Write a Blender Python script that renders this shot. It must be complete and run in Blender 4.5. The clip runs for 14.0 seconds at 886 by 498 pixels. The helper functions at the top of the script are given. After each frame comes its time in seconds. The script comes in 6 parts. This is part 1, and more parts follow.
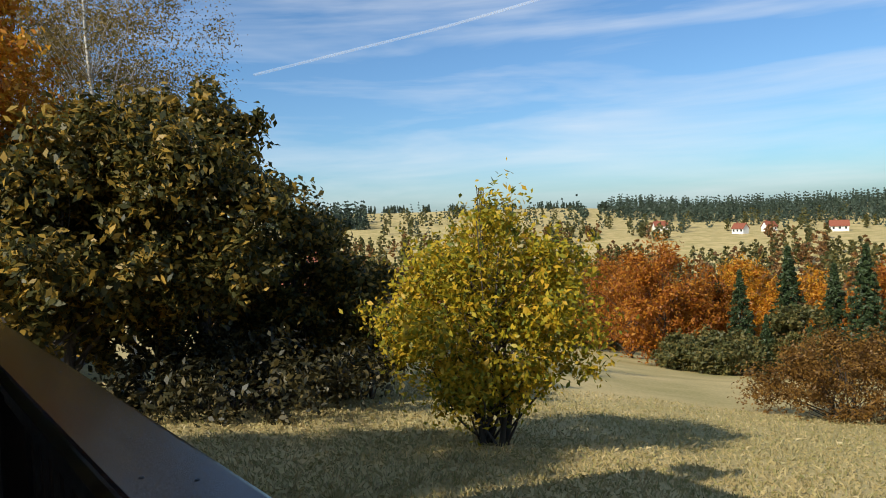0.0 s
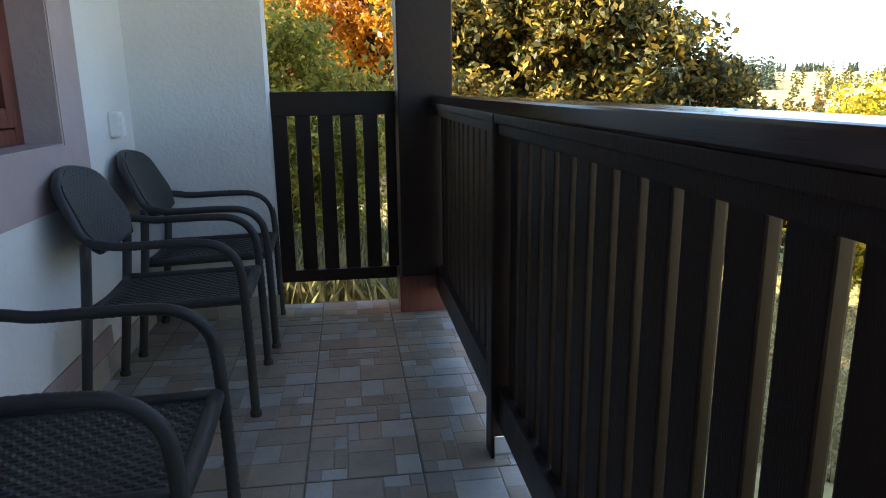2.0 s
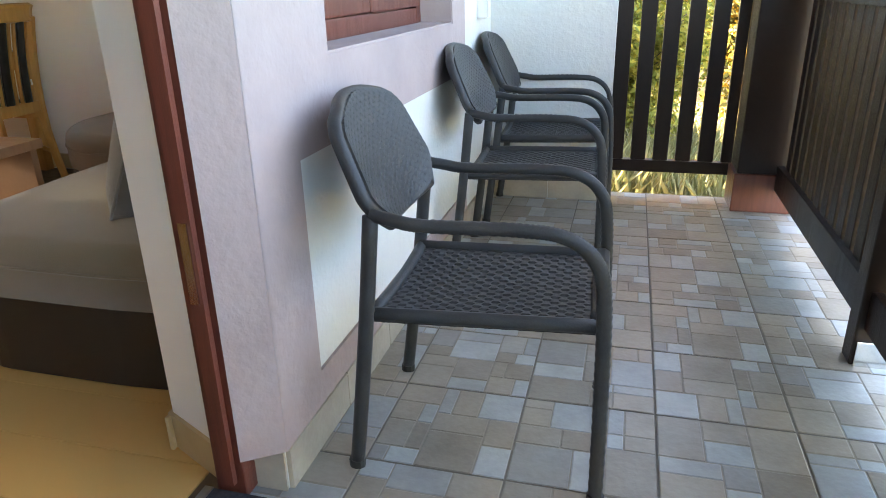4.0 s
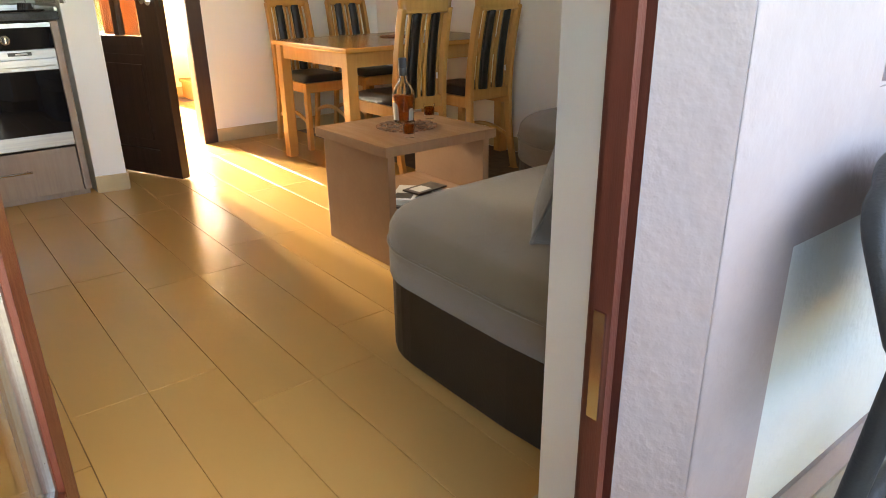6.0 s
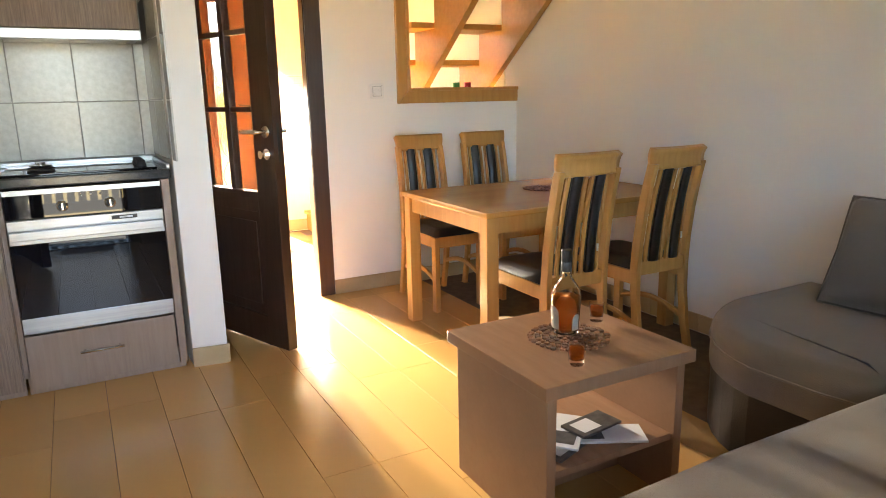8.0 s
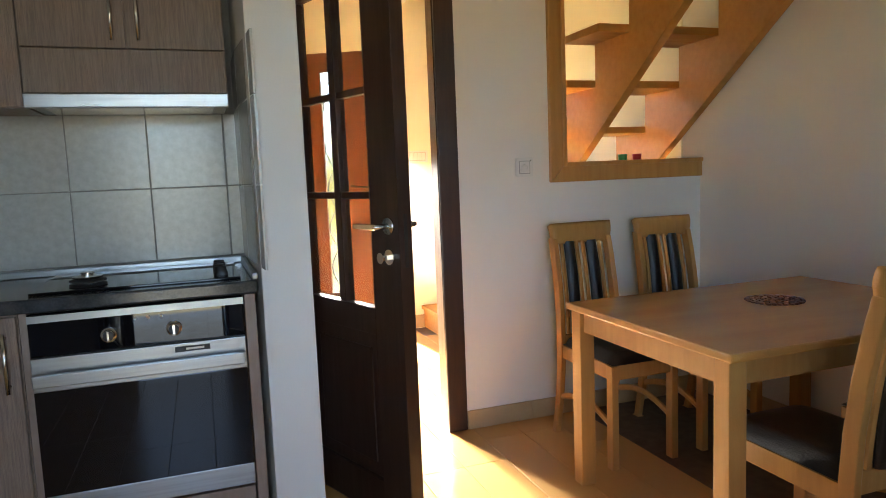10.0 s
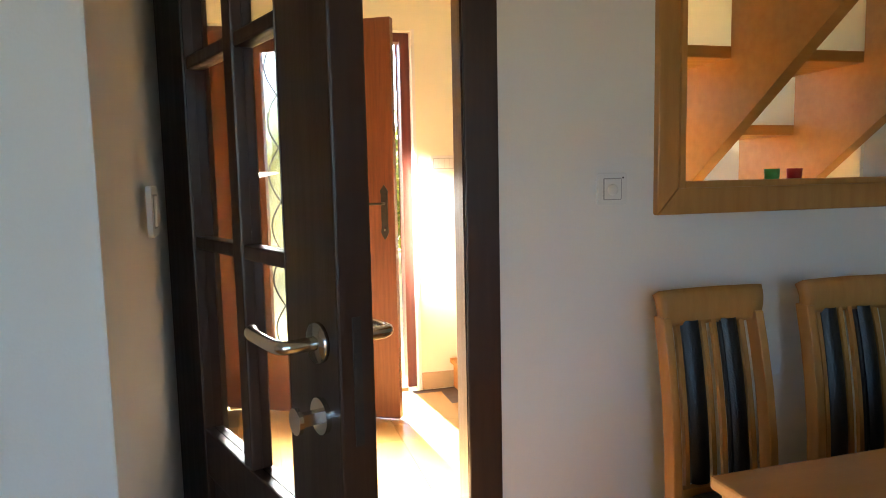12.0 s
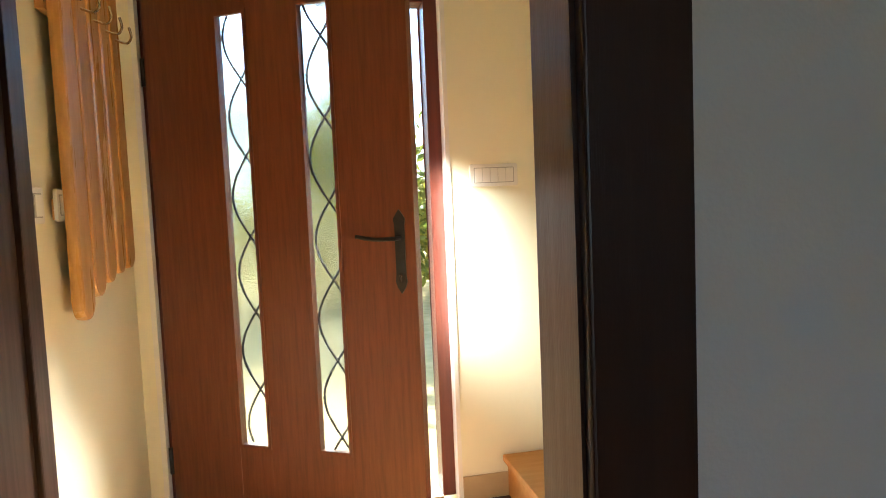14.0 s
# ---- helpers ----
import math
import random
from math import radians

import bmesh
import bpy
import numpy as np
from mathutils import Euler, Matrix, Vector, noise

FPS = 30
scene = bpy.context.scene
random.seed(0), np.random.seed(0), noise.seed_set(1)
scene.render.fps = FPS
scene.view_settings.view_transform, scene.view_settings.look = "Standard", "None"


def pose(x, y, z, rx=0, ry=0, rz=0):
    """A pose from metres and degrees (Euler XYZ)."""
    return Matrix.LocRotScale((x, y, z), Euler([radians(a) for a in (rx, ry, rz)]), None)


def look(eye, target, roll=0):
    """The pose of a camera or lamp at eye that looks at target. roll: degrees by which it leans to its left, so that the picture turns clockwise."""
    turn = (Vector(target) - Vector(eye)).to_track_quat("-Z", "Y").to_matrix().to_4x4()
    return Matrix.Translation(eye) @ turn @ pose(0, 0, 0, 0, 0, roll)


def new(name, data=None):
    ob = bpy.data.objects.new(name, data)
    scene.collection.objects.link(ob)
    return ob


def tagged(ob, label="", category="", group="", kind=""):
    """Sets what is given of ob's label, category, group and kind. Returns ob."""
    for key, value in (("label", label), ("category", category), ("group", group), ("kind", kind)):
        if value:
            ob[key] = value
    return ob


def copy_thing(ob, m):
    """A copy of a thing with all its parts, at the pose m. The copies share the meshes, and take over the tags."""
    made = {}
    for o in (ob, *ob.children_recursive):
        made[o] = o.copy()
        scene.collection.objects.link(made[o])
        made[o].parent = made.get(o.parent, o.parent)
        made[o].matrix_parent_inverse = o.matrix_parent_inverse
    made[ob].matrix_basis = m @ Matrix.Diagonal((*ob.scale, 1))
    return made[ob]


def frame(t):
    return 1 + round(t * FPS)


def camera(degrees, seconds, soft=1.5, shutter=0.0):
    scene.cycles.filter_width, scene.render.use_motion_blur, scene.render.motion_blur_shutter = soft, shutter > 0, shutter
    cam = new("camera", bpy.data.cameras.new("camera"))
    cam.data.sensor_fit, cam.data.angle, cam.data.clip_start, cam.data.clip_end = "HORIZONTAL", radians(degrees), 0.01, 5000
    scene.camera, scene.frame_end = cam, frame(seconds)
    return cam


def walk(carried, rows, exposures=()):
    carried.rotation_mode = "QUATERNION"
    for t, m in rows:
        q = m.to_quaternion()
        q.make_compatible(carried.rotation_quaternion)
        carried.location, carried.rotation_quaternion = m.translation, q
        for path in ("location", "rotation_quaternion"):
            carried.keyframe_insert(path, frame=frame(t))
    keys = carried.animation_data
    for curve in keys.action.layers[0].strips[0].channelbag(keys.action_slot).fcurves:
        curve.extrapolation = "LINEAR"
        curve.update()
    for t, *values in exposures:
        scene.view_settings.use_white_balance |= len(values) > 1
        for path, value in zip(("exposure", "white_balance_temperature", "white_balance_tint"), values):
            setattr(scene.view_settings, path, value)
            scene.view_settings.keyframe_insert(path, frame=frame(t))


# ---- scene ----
cam = camera(66.2, 14.0, 0.95)
PATH = [
    (0, (0.158, 0.172, 1.251), (1.702, -1.097, 1.167), -2.5),
    (0.5, (0.182, 0.273, 1.192), (1.945, -0.662, 1.061), -1.6),
    (1, (0.24, 0.313, 1.12), (2.111, -0.352, 0.883), -1.1),
    (1.5, (0.192, 0.361, 1.069), (2.103, -0.106, 0.712), -0.8),
    (2, (0.113, 0.379, 1.027), (2.041, 0.117, 0.565), -0.7),
    (2.2, (0.058, 0.393, 1.023), (1.984, 0.2, 0.52), -1.3),
    (4.3, (-0.031, 0.701, 0.995), (1.714, 1.33, 0.247), -1.2),
    (4.5, (-0.011, 0.723, 0.997), (1.692, 1.448, 0.24), -1.2),
    (5, (0.067, 0.794, 0.996), (1.637, 1.777, 0.24), -1.4),
    (5.5, (0.193, 0.859, 1.012), (1.568, 2.094, 0.247), -2.1),
    (6, (0.316, 0.926, 1.004), (1.465, 2.389, 0.27), -0.8),
    (6.5, (0.444, 1.063, 1.043), (1.436, 2.634, 0.303), -1.2),
    (7, (0.518, 1.256, 1.071), (1.453, 2.88, 0.371), -1.3),
    (7.5, (0.579, 1.412, 1.114), (1.508, 3.074, 0.502), -1.3),
    (8, (0.654, 1.627, 1.173), (1.573, 3.348, 0.733), -1.2),
    (8.5, (0.689, 1.823, 1.194), (1.529, 3.606, 0.852), -1.2),
    (9, (0.731, 2.149, 1.18), (1.511, 3.971, 0.909), -1.3),
    (9.2, (0.741, 2.246, 1.183), (1.506, 4.076, 0.925), -1.4),
    (11.3, (1.167, 3.374, 1.192), (1.663, 5.304, 1.018), -2.6),
    (11.5, (1.213, 3.52, 1.223), (1.738, 5.439, 1.02), -1.2),
    (12, (1.337, 3.807, 1.243), (1.871, 5.723, 1.039), -1.2),
    (12.5, (1.42, 4.1, 1.245), (1.963, 6.015, 1.054), -1.3),
    (13, (1.535, 4.414, 1.287), (2.084, 6.327, 1.087), -2.0),
    (13.5, (1.612, 4.667, 1.311), (2.163, 6.58, 1.122), -1.9),
    (14, (1.649, 4.991, 1.257), (2.067, 6.941, 1.103), -2.4),
]
walk(cam, [(t, look(e, g, r)) for t, e, g, r in PATH],
     [(0, 0.3, 6600, 8), (1, 1.0, 7000, 10), (1.5, 1.6, 7300, 10), (2.2, 2.75, 7300, 10), (4.3, 4.5, 8900, 10), (5, 4.6, 9000, 10), (6, 4.6, 9300, 11), (7.2, 5.0, 8100, 11), (8, 4.8, 7600, 12), (9, 4.25, 6700, 10), (11.5, 3.6, 6350, 7), (12.5, 3.4, 6000, 2), (13, 2.9, 5700, -3), (14, 2.45, 5600, 0)])

# ---- world, sun, exposure ----
SUN_DIR = Vector((0.105, -0.99, -0.72)).normalized()
world = bpy.data.worlds.new("sky")
scene.world = world
world.use_nodes = True
wn, wl = world.node_tree.nodes, world.node_tree.links
sky = wn.new("ShaderNodeTexSky")
sky.sky_type = "NISHITA"
sky.sun_disc = False
sky.sun_elevation = math.asin(-SUN_DIR.z)
sky.sun_rotation = math.atan2(-SUN_DIR.x, -SUN_DIR.y)
# thin streaks of cirrus over a clear blue sky
tint = wn.new("ShaderNodeMix")
tint.data_type, tint.blend_type = "RGBA", "MULTIPLY"
tint.inputs["Factor"].default_value = 1.0
tint.inputs["B"].default_value = (0.60, 0.88, 1.16, 1)
wl.new(sky.outputs[0], tint.inputs["A"])
wtc, wmp, wno = wn.new("ShaderNodeTexCoord"), wn.new("ShaderNodeMapping"), wn.new("ShaderNodeTexNoise")
wmp.inputs["Rotation"].default_value = (radians(9), radians(-7), radians(20))
wmp.inputs["Scale"].default_value = (1.3, 1.3, 11.0)
wno.inputs["Scale"].default_value, wno.inputs["Detail"].default_value, wno.inputs["Roughness"].default_value = 1.6, 5.0, 0.55
wno.inputs["Distortion"].default_value = 0.35
wl.new(wtc.outputs["Generated"], wmp.inputs["Vector"])
wl.new(wmp.outputs[0], wno.inputs["Vector"])
wra = wn.new("ShaderNodeMapRange")
wra.inputs["From Min"].default_value, wra.inputs["From Max"].default_value, wra.inputs["To Max"].default_value = 0.44, 0.80, 0.55
wl.new(wno.outputs["Fac"], wra.inputs["Value"])
cir = wn.new("ShaderNodeMix")
cir.data_type = "RGBA"
cir.inputs["B"].default_value = (7.4, 7.6, 8.0, 1)
wl.new(wra.outputs[0], cir.inputs["Factor"])
wl.new(tint.outputs["Result"], cir.inputs["A"])
wl.new(cir.outputs["Result"], wn["Background"].inputs[0])
wn["Background"].inputs[1].default_value = 0.10
sun = new("sun", bpy.data.lights.new("sun", "SUN"))
sun.data.energy, sun.data.angle, sun.data.color = 5.0, radians(0.53), (1.0, 0.92, 0.78)
sun.matrix_world = look((0, 30, 30), Vector((0, 30, 30)) + SUN_DIR)


# area lamps added for the sunlight that the patterned glass strips of the entrance door scatter into the hall
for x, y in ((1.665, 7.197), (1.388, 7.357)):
    strip_light = new("entrance_glass_stand_in", bpy.data.lights.new("entrance_glass_stand_in", "AREA"))
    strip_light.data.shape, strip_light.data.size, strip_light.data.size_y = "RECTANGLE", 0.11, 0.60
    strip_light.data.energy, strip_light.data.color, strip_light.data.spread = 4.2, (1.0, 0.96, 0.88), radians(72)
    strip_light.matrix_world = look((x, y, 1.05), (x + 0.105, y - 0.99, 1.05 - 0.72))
# area lamp added for the sun mirrored by the outer face of the glass strip onto the wall beside the entrance
glint = new("glass_reflection_stand_in", bpy.data.lights.new("glass_reflection_stand_in", "AREA"))
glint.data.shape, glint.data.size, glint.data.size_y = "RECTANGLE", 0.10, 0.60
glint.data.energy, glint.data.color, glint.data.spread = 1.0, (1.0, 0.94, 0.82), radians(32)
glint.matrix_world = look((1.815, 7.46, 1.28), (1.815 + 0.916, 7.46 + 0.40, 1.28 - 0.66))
# fill lamp added inside the balcony door, brightens the room beyond the real skylight
room_fill = new("balcony_door_fill", bpy.data.lights.new("balcony_door_fill", "AREA"))
room_fill.data.shape, room_fill.data.size, room_fill.data.size_y = "RECTANGLE", 0.78, 1.95
room_fill.data.energy, room_fill.data.color, room_fill.data.spread = 0.36, (0.94, 0.98, 1.0), radians(110)
room_fill.matrix_world = look((0.56, 1.60, 1.05), (0.40, 2.60, 1.05))


# ---- building helpers ----
def bm_box(bm, x0, y0, z0, x1, y1, z1):
    v = [bm.verts.new((x, y, z)) for z in (z0, z1) for y in (y0, y1) for x in (x0, x1)]
    for f in ((0, 2, 3, 1), (4, 5, 7, 6), (0, 1, 5, 4), (2, 6, 7, 3), (0, 4, 6, 2), (1, 3, 7, 5)):
        bm.faces.new([v[i] for i in f])
    return v


def mesh_ob(name, bm, material, bevel=0.0, smooth=False, segments=2):
    if bevel:
        bmesh.ops.remove_doubles(bm, verts=bm.verts, dist=1e-5)
        edges = [e for e in bm.edges if len(e.link_faces) == 2 and e.calc_face_angle(0) > 0.6]
        bmesh.ops.bevel(bm, geom=edges, offset=bevel, segments=segments, affect="EDGES", profile=0.6, clamp_overlap=True)
    bmesh.ops.recalc_face_normals(bm, faces=bm.faces)
    me = bpy.data.meshes.new(name)
    bm.to_mesh(me)
    bm.free()
    for p in me.polygons:
        p.use_smooth = smooth
    me.materials.append(material)
    return new(name, me)


def part(name, bm, material, parent, label="", bevel=0.0, smooth=False):
    ob = mesh_ob(name, bm, material, bevel, smooth)
    ob.parent = parent
    return tagged(ob, label)


def boxes(*items):
    bm = bmesh.new()
    for b in items:
        bm_box(bm, *b)
    return bm


def empty(name, m, label, category, group="", kind=""):
    ob = new(name)
    ob.matrix_world = m
    ob.empty_display_size = 0.1
    return tagged(ob, label, category, group, kind)


def structure(name, bm, material, label, category, bevel=0.0):
    return tagged(mesh_ob(name, bm, material, bevel), label, category, kind="structure")


# ---- materials ----
def surface(name, c1, c2, rough=0.5, scale=6.0, bump=0.1, fine=120.0, stretch=(1, 1, 1), metal=0.0, vary=0.0,
            island=False, spec=0.5, coat=0.0, fine_mix=0.25, rough_var=0.12, sheen=0.0, world_space=False, depth=0.004):
    """A procedural surface: two colours mixed by broad noise, fine grain in colour, gloss and relief."""
    m = bpy.data.materials.new(name)
    m.use_nodes = True
    nt = m.node_tree
    N, L = nt.nodes, nt.links
    b = N["Principled BSDF"]
    tc = N.new("ShaderNodeTexCoord")
    mp = N.new("ShaderNodeMapping")
    mp.inputs["Scale"].default_value = stretch
    if world_space:
        geo = N.new("ShaderNodeNewGeometry")
        L.new(geo.outputs["Position"], mp.inputs["Vector"])
    else:
        L.new(tc.outputs["Object"], mp.inputs["Vector"])
    n1, n2 = N.new("ShaderNodeTexNoise"), N.new("ShaderNodeTexNoise")
    for n, s, d in ((n1, scale, 4), (n2, fine, 3)):
        n.inputs["Scale"].default_value = s
        n.inputs["Detail"].default_value = d
        L.new(mp.outputs[0], n.inputs["Vector"])
    mix = N.new("ShaderNodeMix")
    mix.data_type = "RGBA"
    mix.inputs["A"].default_value, mix.inputs["B"].default_value = (*c1, 1), (*c2, 1)
    ramp = N.new("ShaderNodeMapRange")
    ramp.inputs["From Min"].default_value, ramp.inputs["From Max"].default_value = 0.3, 0.7
    L.new(n1.outputs["Fac"], ramp.inputs["Value"])
    add = N.new("ShaderNodeMath")
    add.operation = "MULTIPLY_ADD"
    sub = N.new("ShaderNodeMath")
    sub.operation = "SUBTRACT"
    sub.inputs[1].default_value = 0.5
    L.new(n2.outputs["Fac"], sub.inputs[0])
    L.new(sub.outputs[0], add.inputs[0])
    add.inputs[1].default_value = fine_mix * 3
    L.new(ramp.outputs[0], add.inputs[2])
    add.use_clamp = True
    L.new(add.outputs[0], mix.inputs["Factor"])
    out = mix.outputs["Result"]
    if vary:
        hsv = N.new("ShaderNodeHueSaturation")
        rnd = N.new("ShaderNodeMapRange")
        rnd.inputs["To Min"].default_value, rnd.inputs["To Max"].default_value = 1 - vary, 1 + vary
        if island:
            src = N.new("ShaderNodeNewGeometry").outputs["Random Per Island"]
        else:
            src = N.new("ShaderNodeObjectInfo").outputs["Random"]
        L.new(src, rnd.inputs["Value"])
        L.new(rnd.outputs[0], hsv.inputs["Value"])
        L.new(out, hsv.inputs["Color"])
        out = hsv.outputs["Color"]
    L.new(out, b.inputs["Base Color"])
    rr = N.new("ShaderNodeMapRange")
    rr.inputs["To Min"].default_value, rr.inputs["To Max"].default_value = max(0.02, rough - rough_var), min(1, rough + rough_var)
    L.new(n1.outputs["Fac"], rr.inputs["Value"])
    L.new(rr.outputs[0], b.inputs["Roughness"])
    b.inputs["Metallic"].default_value = metal
    b.inputs["Specular IOR Level"].default_value = spec
    b.inputs["Coat Weight"].default_value = coat
    b.inputs["Coat Roughness"].default_value = 0.15
    b.inputs["Sheen Weight"].default_value = sheen
    if bump:
        bp = N.new("ShaderNodeBump")
        bp.inputs["Strength"].default_value = bump
        bp.inputs["Distance"].default_value = depth
        L.new(n2.outputs["Fac"], bp.inputs["Height"])
        L.new(bp.outputs[0], b.inputs["Normal"])
    return m


def glass_mat(name, color=(1, 1, 1), rough=0.0, ior=1.45, bump=0.0):
    m = bpy.data.materials.new(name)
    m.use_nodes = True
    N, L = m.node_tree.nodes, m.node_tree.links
    b = N["Principled BSDF"]
    b.inputs["Base Color"].default_value = (*color, 1)
    b.inputs["Transmission Weight"].default_value = 1.0
    b.inputs["Roughness"].default_value = rough
    b.inputs["IOR"].default_value = ior
    if bump:
        n, bp = N.new("ShaderNodeTexNoise"), N.new("ShaderNodeBump")
        n.inputs["Scale"].default_value, n.inputs["Detail"].default_value = 140, 2
        tc = N.new("ShaderNodeTexCoord")
        L.new(tc.outputs["Object"], n.inputs["Vector"])
        bp.inputs["Strength"].default_value, bp.inputs["Distance"].default_value = bump, 0.003
        L.new(n.outputs["Fac"], bp.inputs["Height"])
        L.new(bp.outputs[0], b.inputs["Normal"])
    return m


def leaf_mat(name, c1, c2, c3, trans=0.45):
    """Leaves: colour varies leaf by leaf, some light passes through."""
    m = bpy.data.materials.new(name)
    m.use_nodes = True
    N, L = m.node_tree.nodes, m.node_tree.links
    b = N["Principled BSDF"]
    geo = N.new("ShaderNodeNewGeometry")
    ramp = N.new("ShaderNodeValToRGB")
    ramp.color_ramp.elements[0].color, ramp.color_ramp.elements[1].color = (*c1, 1), (*c3, 1)
    e = ramp.color_ramp.elements.new(0.5)
    e.color = (*c2, 1)
    L.new(geo.outputs["Random Per Island"], ramp.inputs["Fac"])
    L.new(ramp.outputs[0], b.inputs["Base Color"])
    b.inputs["Roughness"].default_value = 0.5
    b.inputs["Specular IOR Level"].default_value = 0.35
    tr = N.new("ShaderNodeBsdfTranslucent")
    L.new(ramp.outputs[0], tr.inputs["Color"])
    mx = N.new("ShaderNodeMixShader")
    mx.inputs[0].default_value = trans
    L.new(b.outputs[0], mx.inputs[1])
    L.new(tr.outputs[0], mx.inputs[2])
    L.new(mx.outputs[0], N["Material Output"].inputs["Surface"])
    return m


WHITE_WALL = surface("white_wall_paint", (0.83, 0.80, 0.75), (0.80, 0.77, 0.72), 0.75, 2.0, 0.12, 220, rough_var=0.05)
CREAM_WALL = surface("cream_wall_paint", (0.85, 0.81, 0.63), (0.82, 0.78, 0.60), 0.7, 2.0, 0.12, 220, rough_var=0.05)
CEILING = surface("ceiling_paint", (0.78, 0.75, 0.68), (0.74, 0.71, 0.64), 0.85, 2.0, 0.1, 160)
PINK_PLASTER = surface("pink_rough_plaster", (0.40, 0.310, 0.300), (0.35, 0.268, 0.260), 0.9, 5.0, 0.8, 45, fine_mix=0.15, depth=0.004)
WHITE_PLASTER = surface("white_rough_plaster", (0.68, 0.67, 0.64), (0.63, 0.62, 0.59), 0.9, 4.0, 0.8, 55, fine_mix=0.12)
STAIN_WOOD = surface("dark_stained_wood", (0.013, 0.0065, 0.005), (0.021, 0.010, 0.0075), 0.42, 3.0, 0.25, 40, (12, 1, 1), spec=0.28)
RAIL_CAP = surface("lacquered_rail_wood", (0.026, 0.014, 0.012), (0.038, 0.020, 0.016), 0.16, 3.0, 0.05, 30, (1, 10, 10), spec=0.6)
RED_FRAME = surface("mahogany_frame_wood", (0.15, 0.036, 0.022), (0.10, 0.024, 0.015), 0.38, 4.0, 0.2, 40, (14, 14, 1), spec=0.5)
ENTRY_WOOD = surface("mahogany_door_wood", (0.20, 0.064, 0.026), (0.14, 0.042, 0.018), 0.38, 5.0, 0.2, 45, (16, 16, 1), spec=0.5)
DOOR_WOOD = surface("dark_brown_door_wood", (0.050, 0.023, 0.014), (0.036, 0.016, 0.010), 0.38, 4.0, 0.05, 40, (14, 14, 1), spec=0.5)
BEECH = surface("light_beech_wood", (0.52, 0.262, 0.070), (0.45, 0.212, 0.052), 0.38, 3.0, 0.12, 36, (14, 14, 1.2), coat=0.1)
BEECH_TOP = surface("beech_table_top", (0.56, 0.275, 0.072), (0.49, 0.225, 0.056), 0.24, 2.0, 0.05, 36, (1.0, 5, 3), coat=0.2, fine_mix=0.12, rough_var=0.0)
STAIR_WOOD = surface("stair_beech_wood", (0.49, 0.235, 0.046), (0.43, 0.195, 0.036), 0.48, 3.0, 0.12, 36, (1.5, 12, 12))
TABLE_WALNUT = surface("walnut_laminate", (0.33, 0.17, 0.085), (0.28, 0.14, 0.068), 0.42, 3.0, 0.1, 40, (12, 1.5, 1.5))
CABINET = surface("brushed_oak_laminate", (0.31, 0.22, 0.165), (0.20, 0.14, 0.105), 0.5, 30.0, 0.5, 90, (6, 6, 0.35), fine_mix=0.3)
CABINET_FLAT = surface("plain_oak_laminate", (0.33, 0.235, 0.18), (0.28, 0.195, 0.15), 0.45, 10.0, 0.15, 90, (6, 6, 0.5))
STEEL = surface("brushed_steel", (0.40, 0.40, 0.40), (0.34, 0.34, 0.345), 0.30, 4.0, 0.08, 60, (1, 30, 30), metal=1.0, rough_var=0.06)
CHROME = surface("satin_chrome", (0.70, 0.68, 0.64), (0.64, 0.62, 0.58), 0.2, 8.0, 0.0, metal=1.0, rough_var=0.04)
IRON = surface("black_iron", (0.02, 0.02, 0.02), (0.035, 0.03, 0.028), 0.5, 30.0, 0.2, 120)
BLACK_GLASS = surface("black_oven_glass", (0.006, 0.006, 0.008), (0.008, 0.008, 0.010), 0.018, 6.0, 0.0, rough_var=0.004, spec=0.42)
GRANITE = surface("black_granite", (0.025, 0.028, 0.032), (0.06, 0.065, 0.072), 0.16, 18.0, 0.0, 160, fine_mix=0.5, rough_var=0.05)
BACK_TILE = surface("speckled_kitchen_tile", (0.62, 0.60, 0.54), (0.52, 0.50, 0.44), 0.22, 42.0, 0.03, 120, vary=0.03, fine_mix=0.2, rough_var=0.05)
PINE = surface("varnished_pine", (0.60, 0.32, 0.09), (0.50, 0.25, 0.06), 0.3, 3.0, 0.1, 30, (10, 10, 1.0), coat=0.3)
GROUT = surface("tile_grout", (0.36, 0.34, 0.30), (0.30, 0.28, 0.25), 0.9, 30.0, 0.3)
FLOOR_TILE = surface("oak_look_floor_tile", (0.63, 0.355, 0.120), (0.62, 0.348, 0.117), 0.26, 1.5, 0.03, 24, (3.5, 1.2, 1), vary=0.05, fine_mix=0.3, rough_var=0.0, world_space=True)
FLOOR_GROUT = surface("dark_floor_joint", (0.16, 0.10, 0.05), (0.12, 0.075, 0.04), 0.8, 20.0, 0.2)
SKIRT_TILE = surface("beige_skirting_tile", (0.52, 0.38, 0.21), (0.47, 0.34, 0.18), 0.4, 8.0, 0.08, 80, vary=0.04)
STONE_TILE = surface("grey_stone_print_tile", (0.31, 0.275, 0.235), (0.24, 0.21, 0.18), 0.34, 9.0, 0.3, 60, vary=0.22, island=True, fine_mix=0.3)
